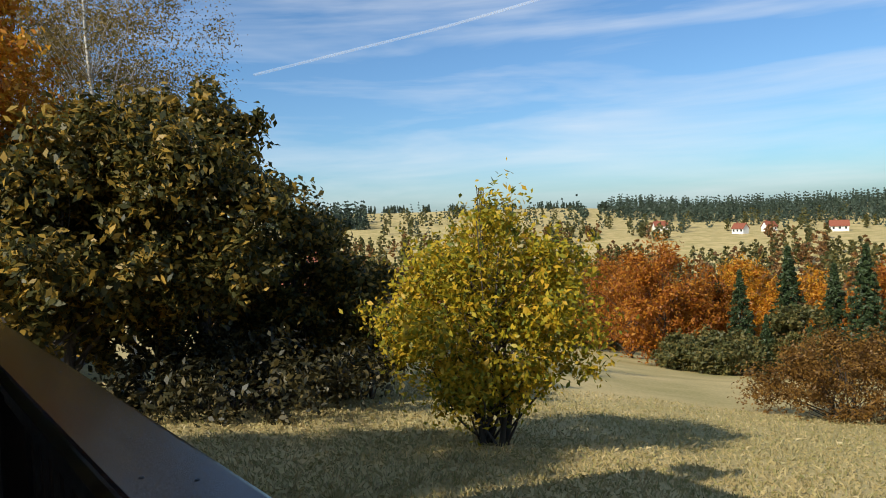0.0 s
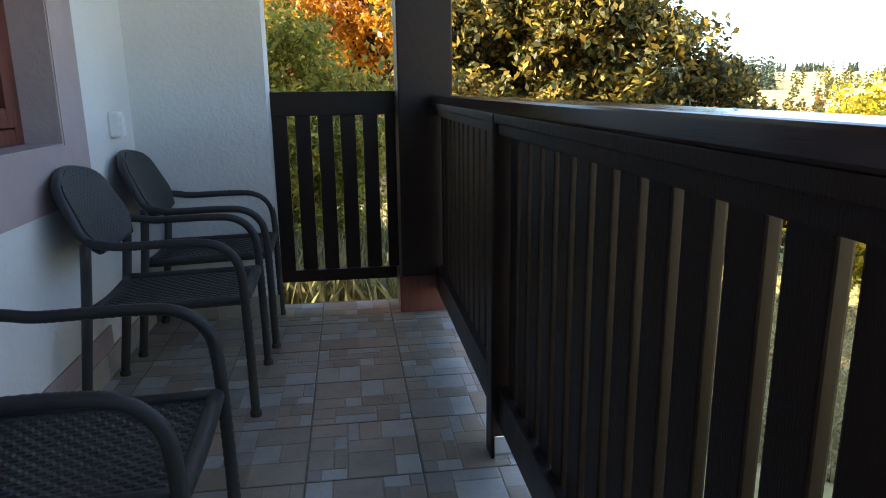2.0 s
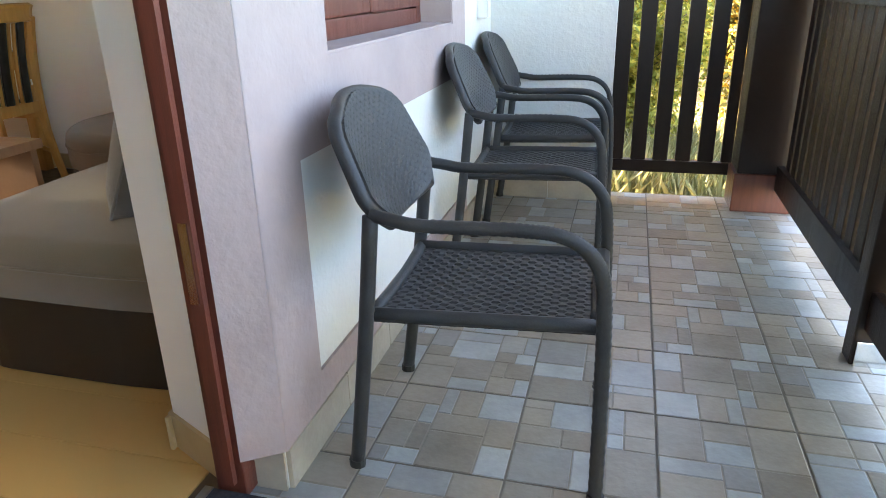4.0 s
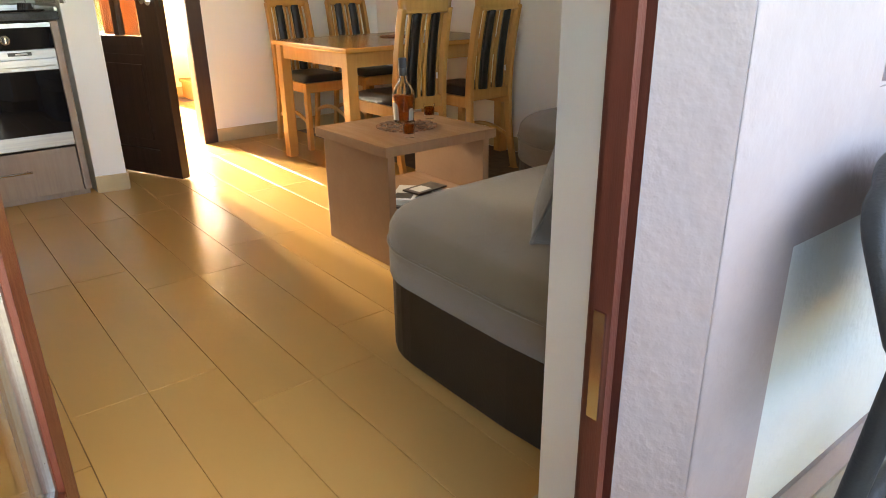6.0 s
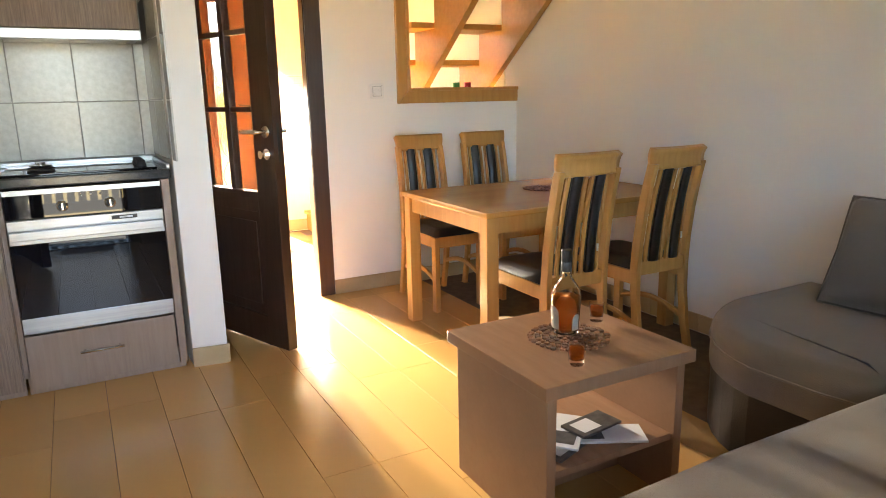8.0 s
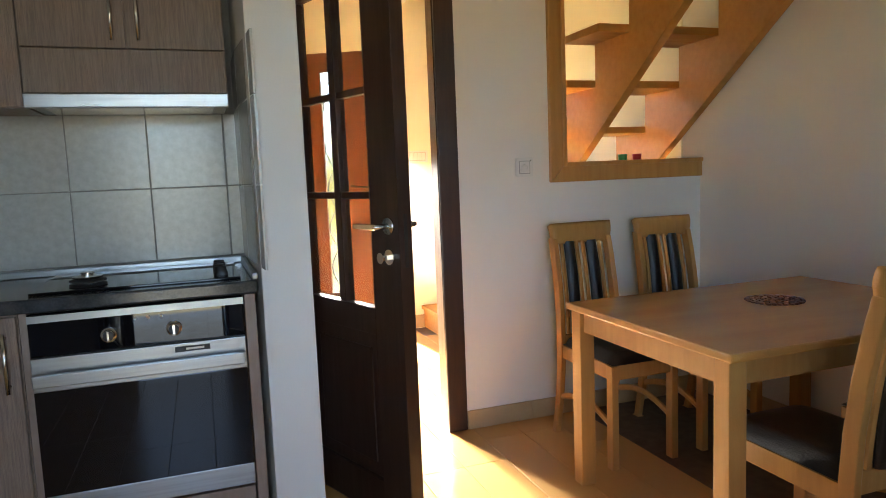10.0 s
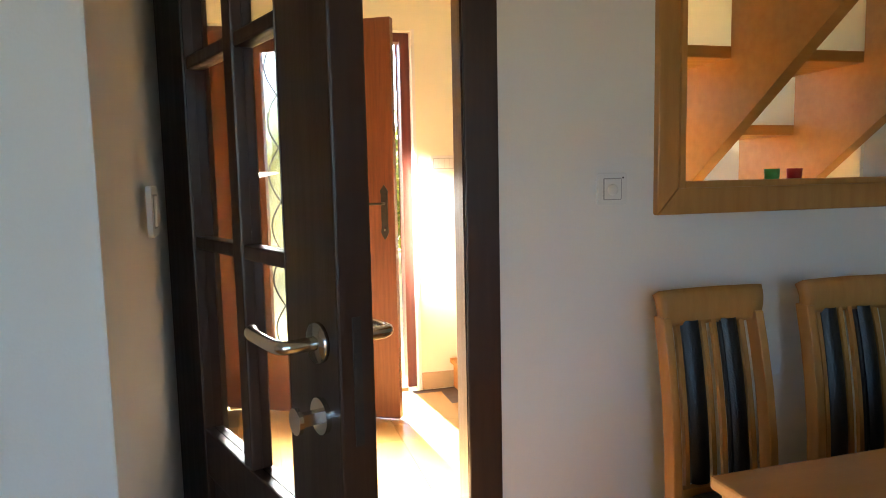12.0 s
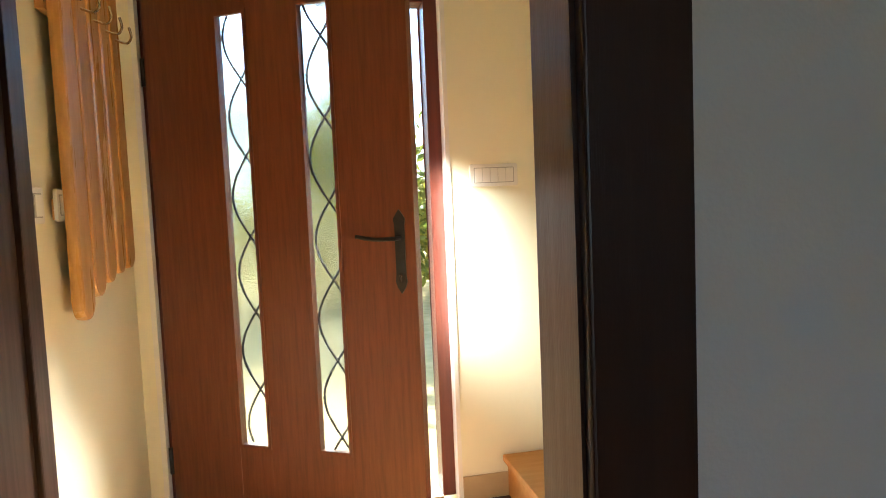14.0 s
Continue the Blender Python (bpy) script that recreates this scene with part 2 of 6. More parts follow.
def stone_hues(m):
    """Some stones of the print are bluish grey, the others beige."""
    N, L = m.node_tree.nodes, m.node_tree.links
    sock = N["Principled BSDF"].inputs["Base Color"]
    src = sock.links[0].from_socket
    geo, mul, ramp = N.new("ShaderNodeNewGeometry"), N.new("ShaderNodeMath"), N.new("ShaderNodeValToRGB")
    mul.operation, mul.inputs[1].default_value = "MULTIPLY", 7.31
    fr = N.new("ShaderNodeMath")
    fr.operation = "FRACT"
    ramp.color_ramp.elements[0].color, ramp.color_ramp.elements[1].color = (1.0, 0.93, 0.84, 1), (1.10, 1.26, 1.45, 1)
    ramp.color_ramp.elements[0].position, ramp.color_ramp.elements[1].position = 0.55, 0.80
    mix = N.new("ShaderNodeMix")
    mix.data_type, mix.blend_type = "RGBA", "MULTIPLY"
    mix.inputs["Factor"].default_value = 1.0
    L.new(geo.outputs["Random Per Island"], mul.inputs[0])
    L.new(mul.outputs[0], fr.inputs[0])
    L.new(fr.outputs[0], ramp.inputs["Fac"])
    L.new(src, mix.inputs["A"])
    L.new(ramp.outputs[0], mix.inputs["B"])
    L.new(mix.outputs["Result"], sock)
stone_hues(STONE_TILE)
JOINT = surface("brown_tile_joint", (0.20, 0.175, 0.15), (0.16, 0.14, 0.12), 0.9, 30.0, 0.3)
LINING = surface("brown_door_lining", (0.24, 0.145, 0.075), (0.19, 0.11, 0.055), 0.4, 4.0, 0.15, 40, (14, 14, 1))
STONE_SKIRT = surface("beige_stone_skirting", (0.42, 0.36, 0.29), (0.34, 0.29, 0.23), 0.5, 10.0, 0.2, 70, vary=0.08)
RATTAN = surface("dark_grey_rattan", (0.030, 0.030, 0.032), (0.045, 0.045, 0.045), 0.45, 12.0, 0.2, 200, spec=0.32)
FABRIC = surface("taupe_sofa_fabric", (0.205, 0.150, 0.088), (0.165, 0.12, 0.07), 0.95, 3.0, 0.5, 420, fine_mix=0.35, sheen=0.3)
SOFA_BASE = surface("dark_brown_leatherette", (0.022, 0.014, 0.010), (0.030, 0.019, 0.014), 0.5, 8.0, 0.3, 200)
CUSHION = surface("grey_ribbed_fabric", (0.158, 0.143, 0.125), (0.126, 0.114, 0.10), 0.95, 5.0, 0.6, 300, fine_mix=0.35, sheen=0.3)
BLACK_LEATHER = surface("black_leatherette", (0.010, 0.009, 0.009), (0.016, 0.014, 0.014), 0.38, 8.0, 0.3, 160)
PLASTIC = surface("white_plastic", (0.78, 0.76, 0.72), (0.74, 0.72, 0.68), 0.35, 6.0, 0.0)
PLASTIC_LINE = surface("grey_plastic_joint", (0.42, 0.41, 0.38), (0.38, 0.37, 0.34), 0.6, 6.0, 0.0)
BROWN_MAT = surface("brown_mosaic_mat", (0.30, 0.12, 0.05), (0.12, 0.045, 0.02), 0.6, 40.0, 0.4, 90, vary=0.5, island=True)
PAPER = surface("white_paper", (0.75, 0.74, 0.70), (0.66, 0.64, 0.60), 0.6, 10.0, 0.05)
LABEL_PAPER = surface("beige_label_paper", (0.42, 0.36, 0.27), (0.34, 0.28, 0.20), 0.55, 30.0, 0.05)
VAPOUR = surface("white_vapour", (0.85, 0.86, 0.88), (0.78, 0.79, 0.82), 1.0, 0.01, 0.0, 0.05)
VAPOUR.node_tree.nodes["Principled BSDF"].inputs["Alpha"].default_value = 0.13
PAPER_DARK = surface("dark_leaflet_print", (0.10, 0.09, 0.08), (0.04, 0.035, 0.03), 0.4, 25.0, 0.05)
CLEAR_GLASS = glass_mat("clear_glass", ior=1.2)
PANE_GLASS = glass_mat("window_glass", ior=1.2)
FROST_GLASS = glass_mat("patterned_glass", (0.97, 0.98, 0.96), 0.13, 1.45, 0.25)
WHISKY = glass_mat("amber_spirit", (0.50, 0.13, 0.014), 0.0, 1.15)
WHISKY.node_tree.nodes["Principled BSDF"].inputs["Transmission Weight"].default_value = 0.85
GREEN_CUP = surface("green_candle_glass", (0.08, 0.35, 0.08), (0.06, 0.28, 0.06), 0.3, 8.0, 0.0)
RED_CUP = surface("red_candle_glass", (0.50, 0.02, 0.02), (0.40, 0.015, 0.015), 0.3, 8.0, 0.0)
BARK = surface("tree_bark", (0.07, 0.055, 0.045), (0.035, 0.028, 0.022), 0.9, 4.0, 0.8, 40, (3, 3, 0.6))
BIRCH_BARK = surface("birch_bark", (0.62, 0.60, 0.55), (0.30, 0.28, 0.25), 0.8, 6.0, 0.5, 30, (1, 1, 4))


# ---- shapes ----
def tube(bm, pts, radius, n=8, caps=True):
    """A round bar along points; radius may be one number or one for each point."""
    pts = [Vector(p) for p in pts]
    rings = []
    up = Vector((0.123, 0.271, 0.954))
    for i, p in enumerate(pts):
        d = (pts[min(i + 1, len(pts) - 1)] - pts[max(i - 1, 0)]).normalized()
        a = d.cross(up)
        a = a.normalized() if a.length > 1e-4 else Vector((1, 0, 0))
        b = d.cross(a).normalized()
        r = radius[i] if isinstance(radius, (list, tuple)) else radius
        rings.append([bm.verts.new(p + r * (math.cos(6.28319 * k / n) * a + math.sin(6.28319 * k / n) * b)) for k in range(n)])
    for r0, r1 in zip(rings, rings[1:]):
        for k in range(n):
            bm.faces.new((r0[k], r0[(k + 1) % n], r1[(k + 1) % n], r1[k]))
    if caps:
        bm.faces.new(rings[0][::-1])
        bm.faces.new(rings[-1])
    return bm


def smooth_path(pts, steps=4):
    """Catmull-Rom points through the given ones."""
    p = [Vector(q) for q in pts]
    p = [2 * p[0] - p[1]] + p + [2 * p[-1] - p[-2]]
    out = []
    for a, b, c, d in zip(p, p[1:], p[2:], p[3:]):
        for k in range(steps):
            t = k / steps
            out.append(0.5 * ((2 * b) + (c - a) * t + (2 * a - 5 * b + 4 * c - d) * t * t + (3 * b - a - 3 * c + d) * t ** 3))
    return out + [p[-2]]


def lathe(profile, n=28, bm=None, centre=(0, 0, 0)):
    bm = bm or bmesh.new()
    cx, cy, cz = centre
    rings = []
    for r, z in profile:
        if r < 1e-5:
            rings.append([bm.verts.new((cx, cy, cz + z))])
        else:
            rings.append([bm.verts.new((cx + r * math.cos(6.28319 * k / n), cy + r * math.sin(6.28319 * k / n), cz + z)) for k in range(n)])
    for a, b in zip(rings, rings[1:]):
        for k in range(n):
            q = [a[k % len(a)], a[(k + 1) % len(a)], b[(k + 1) % len(b)], b[k % len(b)]]
            q = list(dict.fromkeys(q))
            if len(q) > 2:
                bm.faces.new(q)
    return bm


def slab(outline, z0, z1, bm=None, swap=None):
    """A plate with the given outline (x, y), from z0 to z1; swap maps (x, y, z) to other axes."""
    bm = bm or bmesh.new()
    f = swap or (lambda x, y, z: (x, y, z))
    lo = [bm.verts.new(f(x, y, z0)) for x, y in outline]
    hi = [bm.verts.new(f(x, y, z1)) for x, y in outline]
    bm.faces.new(lo[::-1])
    bm.faces.new(hi)
    n = len(lo)
    for k in range(n):
        bm.faces.new((lo[k], lo[(k + 1) % n], hi[(k + 1) % n], hi[k]))
    return bm


def sheet(f, nu, nv, thick=0.0, bm=None):
    """A grid surface f(u, v) -> point, u and v in 0..1; with a thickness along its normal when given."""
    bm = bm or bmesh.new()
    g = [[Vector(f(i / nu, j / nv)) for j in range(nv + 1)] for i in range(nu + 1)]
    def face(rows):
        v = [[bm.verts.new(p) for p in r] for r in rows]
        for i in range(nu):
            for j in range(nv):
                bm.faces.new((v[i][j], v[i + 1][j], v[i + 1][j + 1], v[i][j + 1]))
        return v
    top = face(g)
    if thick:
        back = []
        for i in range(nu + 1):
            row = []
            for j in range(nv + 1):
                du = g[min(i + 1, nu)][j] - g[max(i - 1, 0)][j]
                dv = g[i][min(j + 1, nv)] - g[i][max(j - 1, 0)]
                row.append(g[i][j] - du.cross(dv).normalized() * thick)
            back.append(row)
        low = face(back)
        rim = [(i, 0) for i in range(nu)] + [(nu, j) for j in range(nv)] + [(i, nv) for i in range(nu, 0, -1)] + [(0, j) for j in range(nv, 0, -1)]
        for (a, b), (c, d) in zip(rim, rim[1:] + rim[:1]):
            bm.faces.new((top[a][b], low[a][b], low[c][d], top[c][d]))
    return bm


def cloud(name, centres, radii, count, size, material, parent, seed, flat=0.55, long=1.7):
    """A crown: many small leaves round cluster centres, one mesh."""
    rng = np.random.default_rng(seed)
    c = np.asarray(centres, float)
    r = np.asarray(radii, float)
    k = rng.integers(0, len(c), count)
    # each cluster is a tuft of uneven sprigs, the leaves sit along them
    sprigs = rng.normal(size=(len(c), 14, 3)) * (1, 1, 0.85) + (0, 0, 0.12)
    sprigs /= np.linalg.norm(sprigs, axis=2)[:, :, None]
    reach = rng.uniform(0.6, 1.5, (len(c), 14))
    j = rng.integers(0, 14, count)
    d = sprigs[k, j]
    rad = r[k] * reach[k, j] * rng.random(count) ** 0.5
    p = c[k] + d * rad[:, None] + rng.normal(size=(count, 3)) * 0.17 * r[k][:, None]
    n = d * flat + rng.normal(size=(count, 3)) * 0.6 + (0, 0, 0.3)
    n /= np.linalg.norm(n, axis=1)[:, None]
    t = np.cross(n, rng.normal(size=(count, 3)))
    t /= np.linalg.norm(t, axis=1)[:, None]
    b = np.cross(n, t)
    s = size * (0.6 + 0.8 * rng.random(count))[:, None]
    bend = n * s * 0.18
    quad = np.stack([p - t * s * long * 0.5, p + b * s * 0.42 + bend, p + t * s * long * 0.5, p - b * s * 0.42 + bend], 1)
    me = bpy.data.meshes.new(name)
    me.vertices.add(4 * count)
    me.vertices.foreach_set("co", quad.ravel())
    me.loops.add(4 * count)
    me.loops.foreach_set("vertex_index", np.arange(4 * count))
    me.polygons.add(count)
    me.polygons.foreach_set("loop_start", np.arange(0, 4 * count, 4))
    me.update()
    me.materials.append(material)
    ob = new(name, me)
    ob.parent = parent
    return ob


def rounded(x0, y0, x1, y1, r, n=4):
    """The outline of a rectangle with rounded corners."""
    out = []
    for cx, cy, a0 in ((x1 - r, y1 - r, 0), (x0 + r, y1 - r, 90), (x0 + r, y0 + r, 180), (x1 - r, y0 + r, 270)):
        for k in range(n + 1):
            a = radians(a0 + 90 * k / n)
            out.append((cx + r * math.cos(a), cy + r * math.sin(a)))
    return out


# ---- kinds of things ----
def wicker_chair(m):
    """A stacking armchair of woven rattan, facing local +y, feet on z = 0."""
    ob = empty("wicker_armchair", m, "dark grey woven rattan armchair standing against the balcony wall", "chair", "armchairs on the balcony")

    def weave(u, v, amp):
        amp *= min(1.0, 12 * min(u, 1 - u, v, 1 - v))
        return amp * (1 if (int(u * 25.99) + int(v * 25.99)) % 2 else -1)

    def seat(u, v, amp=0.0020):
        x = (u - 0.5) * (0.50 - 0.02 * v)
        y = -0.22 + 0.46 * v
        return (x, y, 0.425 + 0.012 * v - 0.014 * math.cos((u - 0.5) * 3.1) + weave(u, v, amp))
    part("seat", sheet(seat, 78, 78, 0.02), RATTAN, ob)

    def back(u, v, amp=0.0011):
        a, b = 2 * u - 1, v
        if b < 0.33:
            half = 0.19 + 0.078 * math.sin(math.pi / 2 * b / 0.33)
        else:
            q = max(0.0, (b - 0.76) / 0.24)
            half = 0.268 - 0.040 * (b - 0.33) / 0.67 - 0.065 * (1 - math.sqrt(max(0.0, 1 - q * q)))
        z = 0.605 + 0.262 * b + 0.020 * b * (1 - a * a) + 0.02 * (1 - b) * a * a
        return (a * half, -0.184 - 0.106 * b - 0.026 * (1 - a * a) + weave(u, v, amp), z)
    part("backrest", sheet(back, 78, 78, 0.02), RATTAN, ob)
    rim = [back(u / 12, 1, 0) for u in range(13)]
    side = [[back(s, v / 16, 0) for v in range(17)] for s in (0, 1)]
    bm = bmesh.new()
    tube(bm, side[0] + rim[1:-1] + side[1][::-1], 0.015, 10)
    tube(bm, [back(u / 12, 0, 0) for u in range(13)], 0.013, 8)
    part("back_frame", bm, RATTAN, ob, smooth=True)
    bm = bmesh.new()
    tube(bm, [seat(0, v / 6, 0) for v in range(7)], 0.017, 8)
    tube(bm, [seat(1, v / 6, 0) for v in range(7)], 0.017, 8)
    tube(bm, [seat(u / 6, 0, 0) for u in range(7)], 0.015, 8)
    tube(bm, [seat(u / 6, 1, 0) for u in range(7)], 0.019, 8)
    part("seat_frame", bm, RATTAN, ob, smooth=True)
    for s in (-1, 1):
        bm = bmesh.new()
        pts = [(0.275 * s, 0.255, 0.006), (0.275 * s, 0.252, 0.30), (0.277 * s, 0.245, 0.52), (0.277 * s, 0.225, 0.60),
               (0.277 * s, 0.17, 0.645), (0.277 * s, 0.08, 0.655), (0.275 * s, -0.10, 0.652), (0.272 * s, -0.16, 0.660), (0.268 * s, -0.205, 0.668)]
        path = smooth_path(pts, 20)
        tube(bm, path, [0.0145 + 0.0013 * (k % 2) for k in range(len(path))], 10)
        part("armrest", bm, RATTAN, ob, smooth=True)
        bm = bmesh.new()
        tube(bm, smooth_path([(0.262 * s, -0.275, 0.006), (0.264 * s, -0.25, 0.22), (0.266 * s, -0.225, 0.45), (0.268 * s, -0.205, 0.665)], 4), 0.0165, 10)
        part("rear_leg", bm, RATTAN, ob, smooth=True)
        for y, w in ((0.255, 0.275), (-0.275, 0.262)):
            part("foot_cap", lathe([(0, 0), (0.019, 0), (0.019, 0.02), (0.0, 0.02)], 10, centre=(w * s, y, 0)), IRON, ob, "black plastic foot cap")
    return ob


def dining_chair(m):
    """High-backed beech chair with black padded strips, facing local +y."""
    ob = empty("dining_chair", m, "beech dining chair with black padded back strips and black seat", "chair", "chairs round the dining table")
    def post_y(z):
        t = (z - 0.43) / 0.53
        return -0.20 - 0.015 * t - 0.075 * t * t if z > 0.43 else -0.20 - 0.06 * ((0.43 - z) / 0.43) ** 2
    for s in (-1, 1):
        zs = [0, 0.15, 0.30, 0.43, 0.55, 0.68, 0.80, 0.885]
        bm = bmesh.new()
        rows = []
        for z in zs:
            y = post_y(z)
            hw, hd = 0.017, 0.022 if z > 0.4 else 0.019
            x = s * (0.195 - 0.02 * max(0, z - 0.43))
            rows.append([bm.verts.new((x + a * hw, y + b * hd, z)) for a, b in ((-1, -1), (1, -1), (1, 1), (-1, 1))])
        for a, b in zip(rows, rows[1:]):
            for k in range(4):
                bm.faces.new((a[k], a[(k + 1) % 4], b[(k + 1) % 4], b[k]))
        bm.faces.new(rows[0])
        bm.faces.new(rows[-1])
        part("back_post", bm, BEECH, ob, bevel=0.005)
        part("front_leg", boxes((s * 0.19 - 0.02, 0.17, 0, s * 0.19 + 0.02, 0.21, 0.42)), BEECH, ob, bevel=0.004)
        part("side_rail", boxes((s * 0.19 - 0.011, -0.19, 0.36, s * 0.19 + 0.011, 0.17, 0.42)), BEECH, ob, bevel=0.003)
        bm = bmesh.new()
        tube(bm, [(s * 0.19, -0.23 + 0.42 * k / 8, 0.17 + 0.05 * math.sin(math.pi * k / 8)) for k in range(9)], 0.014, 6)
        part("side_stretcher", bm, BEECH, ob)
    part("front_rail", boxes((-0.17, 0.18, 0.36, 0.17, 0.20, 0.42)), BEECH, ob, bevel=0.003)
    part("rear_rail", boxes((-0.178, -0.212, 0.40, 0.178, -0.188, 0.46)), BEECH, ob, bevel=0.003)
    def crest(u, v):
        z = 0.866 + 0.072 * v
        x = (u - 0.5) * (0.395 + 0.03 * v)
        return (x, post_y(z) - 0.018 - 0.02 * (1 - 4 * (u - 0.5) ** 2) + 0.02 * math.sin(v * 2.2), z)
    part("crest_rail", sheet(crest, 10, 6, 0.028), BEECH, ob, smooth=True)
    def strip(x0, x1, mat_, name, proud, w0=0.46, w1=0.869):
        def f(u, v):
            z = w0 + (w1 - w0) * v
            k = 1 - 0.05 * v
            x = (x0 + (x1 - x0) * u) * k
            puff = proud * math.sin(math.pi * u) ** 0.6 if 0 < u < 1 else 0
            return (x, post_y(z) - 0.008 - 0.012 * (1 - (x / 0.19) ** 2) - puff, z)
        bm = sheet(f, 6, 10, 0.012)
        def g(u, v):
            p = f(u, v)
            return (p[0], p[1] + 0.014 + 2 * (f(0, v)[1] - p[1]), p[2])
        if proud:
            sheet(g, 6, 10, 0.0, bm)
        part(name, bm, mat_, ob, smooth=bool(proud))
    for s in (-1, 1):
        a, b = sorted((s * 0.045, s * 0.115))
        strip(a, b, BLACK_LEATHER, "back_pad", 0.010)
        a, b = sorted((s * 0.013, s * 0.032))
        strip(a, b, BEECH, "back_slat", 0)
        a, b = sorted((s * 0.128, s * 0.147))
        strip(a, b, BEECH, "back_slat", 0)
    def pad(u, v):
        e = (1 - abs(2 * u - 1) ** 6) * (1 - abs(2 * v - 1) ** 6)
        return ((u - 0.5) * 0.41, -0.185 + 0.40 * v, 0.425 + 0.045 * e ** 0.4 if e > 0 else 0.425)
    part("seat", sheet(pad, 14, 14), BLACK_LEATHER, ob, "black padded seat", smooth=True)
    part("maker_tag", boxes((0.118, -0.232, 0.545, 0.126, -0.226, 0.575)), PAPER, ob, "small white fabric tag")
    return ob


def shot_glass(m):
    ob = empty("shot_glass", m, "small clear shot glass of amber spirit on the coffee table", "glass", "shot glasses")
    part("cup", lathe([(0, 0), (0.019, 0), (0.020, 0.004), (0.0235, 0.060), (0.0220, 0.060), (0.0188, 0.016), (0, 0.015)], 40), CLEAR_GLASS, ob).visible_shadow = False
    part("spirit", lathe([(0, 0.0155), (0.0182, 0.0165), (0.0208, 0.048), (0, 0.048)]), WHISKY, ob, "amber spirit", smooth=True)
    return ob


def spirit_bottle(m):
    ob = empty("spirit_bottle", m, "half-full clear bottle of amber whisky with a black cap", "bottle")
    outer = [(0, 0), (0.034, 0), (0.037, 0.006), (0.038, 0.03), (0.043, 0.115), (0.041, 0.135), (0.030, 0.155), (0.018, 0.172), (0.0135, 0.19), (0.0135, 0.232)]
    inner = [(r - 0.003 if r > 0.004 else 0, z + (0.006 if i < 2 else 0)) for i, (r, z) in enumerate(outer)]
    part("glass_body", lathe(outer + inner[::-1]), CLEAR_GLASS, ob, smooth=True).visible_shadow = False
    fill = [(0, 0.0065), (0.0305, 0.0065), (0.0338, 0.012), (0.0348, 0.03), (0.0397, 0.116), (0.0, 0.116)]
    part("spirit", lathe(fill), WHISKY, ob, "amber whisky", smooth=True)
    part("cap", lathe([(0, 0.228), (0.0155, 0.228), (0.0155, 0.262), (0.013, 0.266), (0, 0.266)], 20), IRON, ob, "black screw cap")
    part("neck_band", lathe([(0.0142, 0.196), (0.0150, 0.197), (0.0150, 0.226), (0.0142, 0.227)], 20), PAPER_DARK, ob, "dark paper neck band", smooth=True)
    for a0, a1, z0, z1 in ((127, 184, 0.018, 0.092), (240, 274, 0.016, 0.068)):
        def f(u, v):
            a, z = radians(a0 + (a1 - a0) * u), z0 + (z1 - z0) * v * (1 - 0.22 * abs(2 * u - 1) ** 3)
            r = 0.0374 + 0.0594 * (z - 0.006) + 0.0008
            return (r * math.cos(a), r * math.sin(a), z)
        part("paper_label", sheet(f, 12, 4), LABEL_PAPER, ob, "beige paper label", smooth=True)
    return ob


def mosaic_mat(m, radius, name_label):
    """A flat mat of small wooden slices strung together."""
    ob = empty("table_mat", m, name_label, "mat", "slice mats")
    rng = random.Random(5)
    bm = bmesh.new()
    for ring in range(6):
        r = radius * (ring + 0.35) / 6
        n = max(3, int(6.283 * r / 0.019))
        for k in range(n):
            a = 6.28319 * (k + rng.random() * 0.3) / n
            w = 0.0085 * (0.8 + 0.35 * rng.random())
            lathe([(0, 0), (w, 0), (w, 0.006), (0, 0.0065)], 7, bm, (r * math.cos(a) * (1 + 0.06 * rng.random()), r * math.sin(a), 0))
    tagged(part("slice_mosaic", bm, BROWN_MAT, ob), "small brown wooden slices", kind="stuff")
    return ob


def tealight(m, mat_, label):
    ob = empty("tealight_holder", m, label, "candle", "tealight holders")
    part("cup", lathe([(0, 0), (0.018, 0), (0.0215, 0.004), (0.0225, 0.032), (0.0195, 0.032), (0.018, 0.022), (0, 0.022)], 20), mat_, ob, smooth=True)
    part("candle", lathe([(0, 0.0222), (0.0175, 0.0222), (0.017, 0.027), (0, 0.026)], 16), PLASTIC, ob, "white wax candle", smooth=True)
    return ob


def cushion(m, w, h, t, label, seed):
    ob = empty("cushion", m, label, "cushion", "sofa cushions")
    rng = random.Random(seed)
    ph = rng.random() * 6
    def half(sgn):
        def f(u, v):
            a, b = 2 * u - 1, 2 * v - 1
            e = max(0.0, (1 - a ** 4) * (1 - b ** 4))
            dent = 0.012 * math.sin(5 * a + ph) * math.cos(4 * b + ph) * e
            x = a * w / 2 * (1 - 0.05 * (1 - abs(b)) * 0.6)
            y = b * h / 2 * (1 - 0.05 * (1 - abs(a)) * 0.6)
            return (x, sgn * (t / 2 * e ** 0.45 + dent), y)
        return f
    bm = sheet(half(1), 18, 18)
    sheet(half(-1), 18, 18, 0, bm)
    bmesh.ops.remove_doubles(bm, verts=bm.verts, dist=1e-4)
    part("cover", bm, CUSHION, ob, smooth=True)
    bm = bmesh.new()
    rim = [half(1)(k / 10, 0) for k in range(10)] + [half(1)(1, k / 10) for k in range(10)] + [half(1)(1 - k / 10, 1) for k in range(10)] + [half(1)(0, 1 - k / 10) for k in range(11)]
    tube(bm, rim, 0.005, 6)
    part("piping", bm, CUSHION, ob, smooth=True)
    return ob


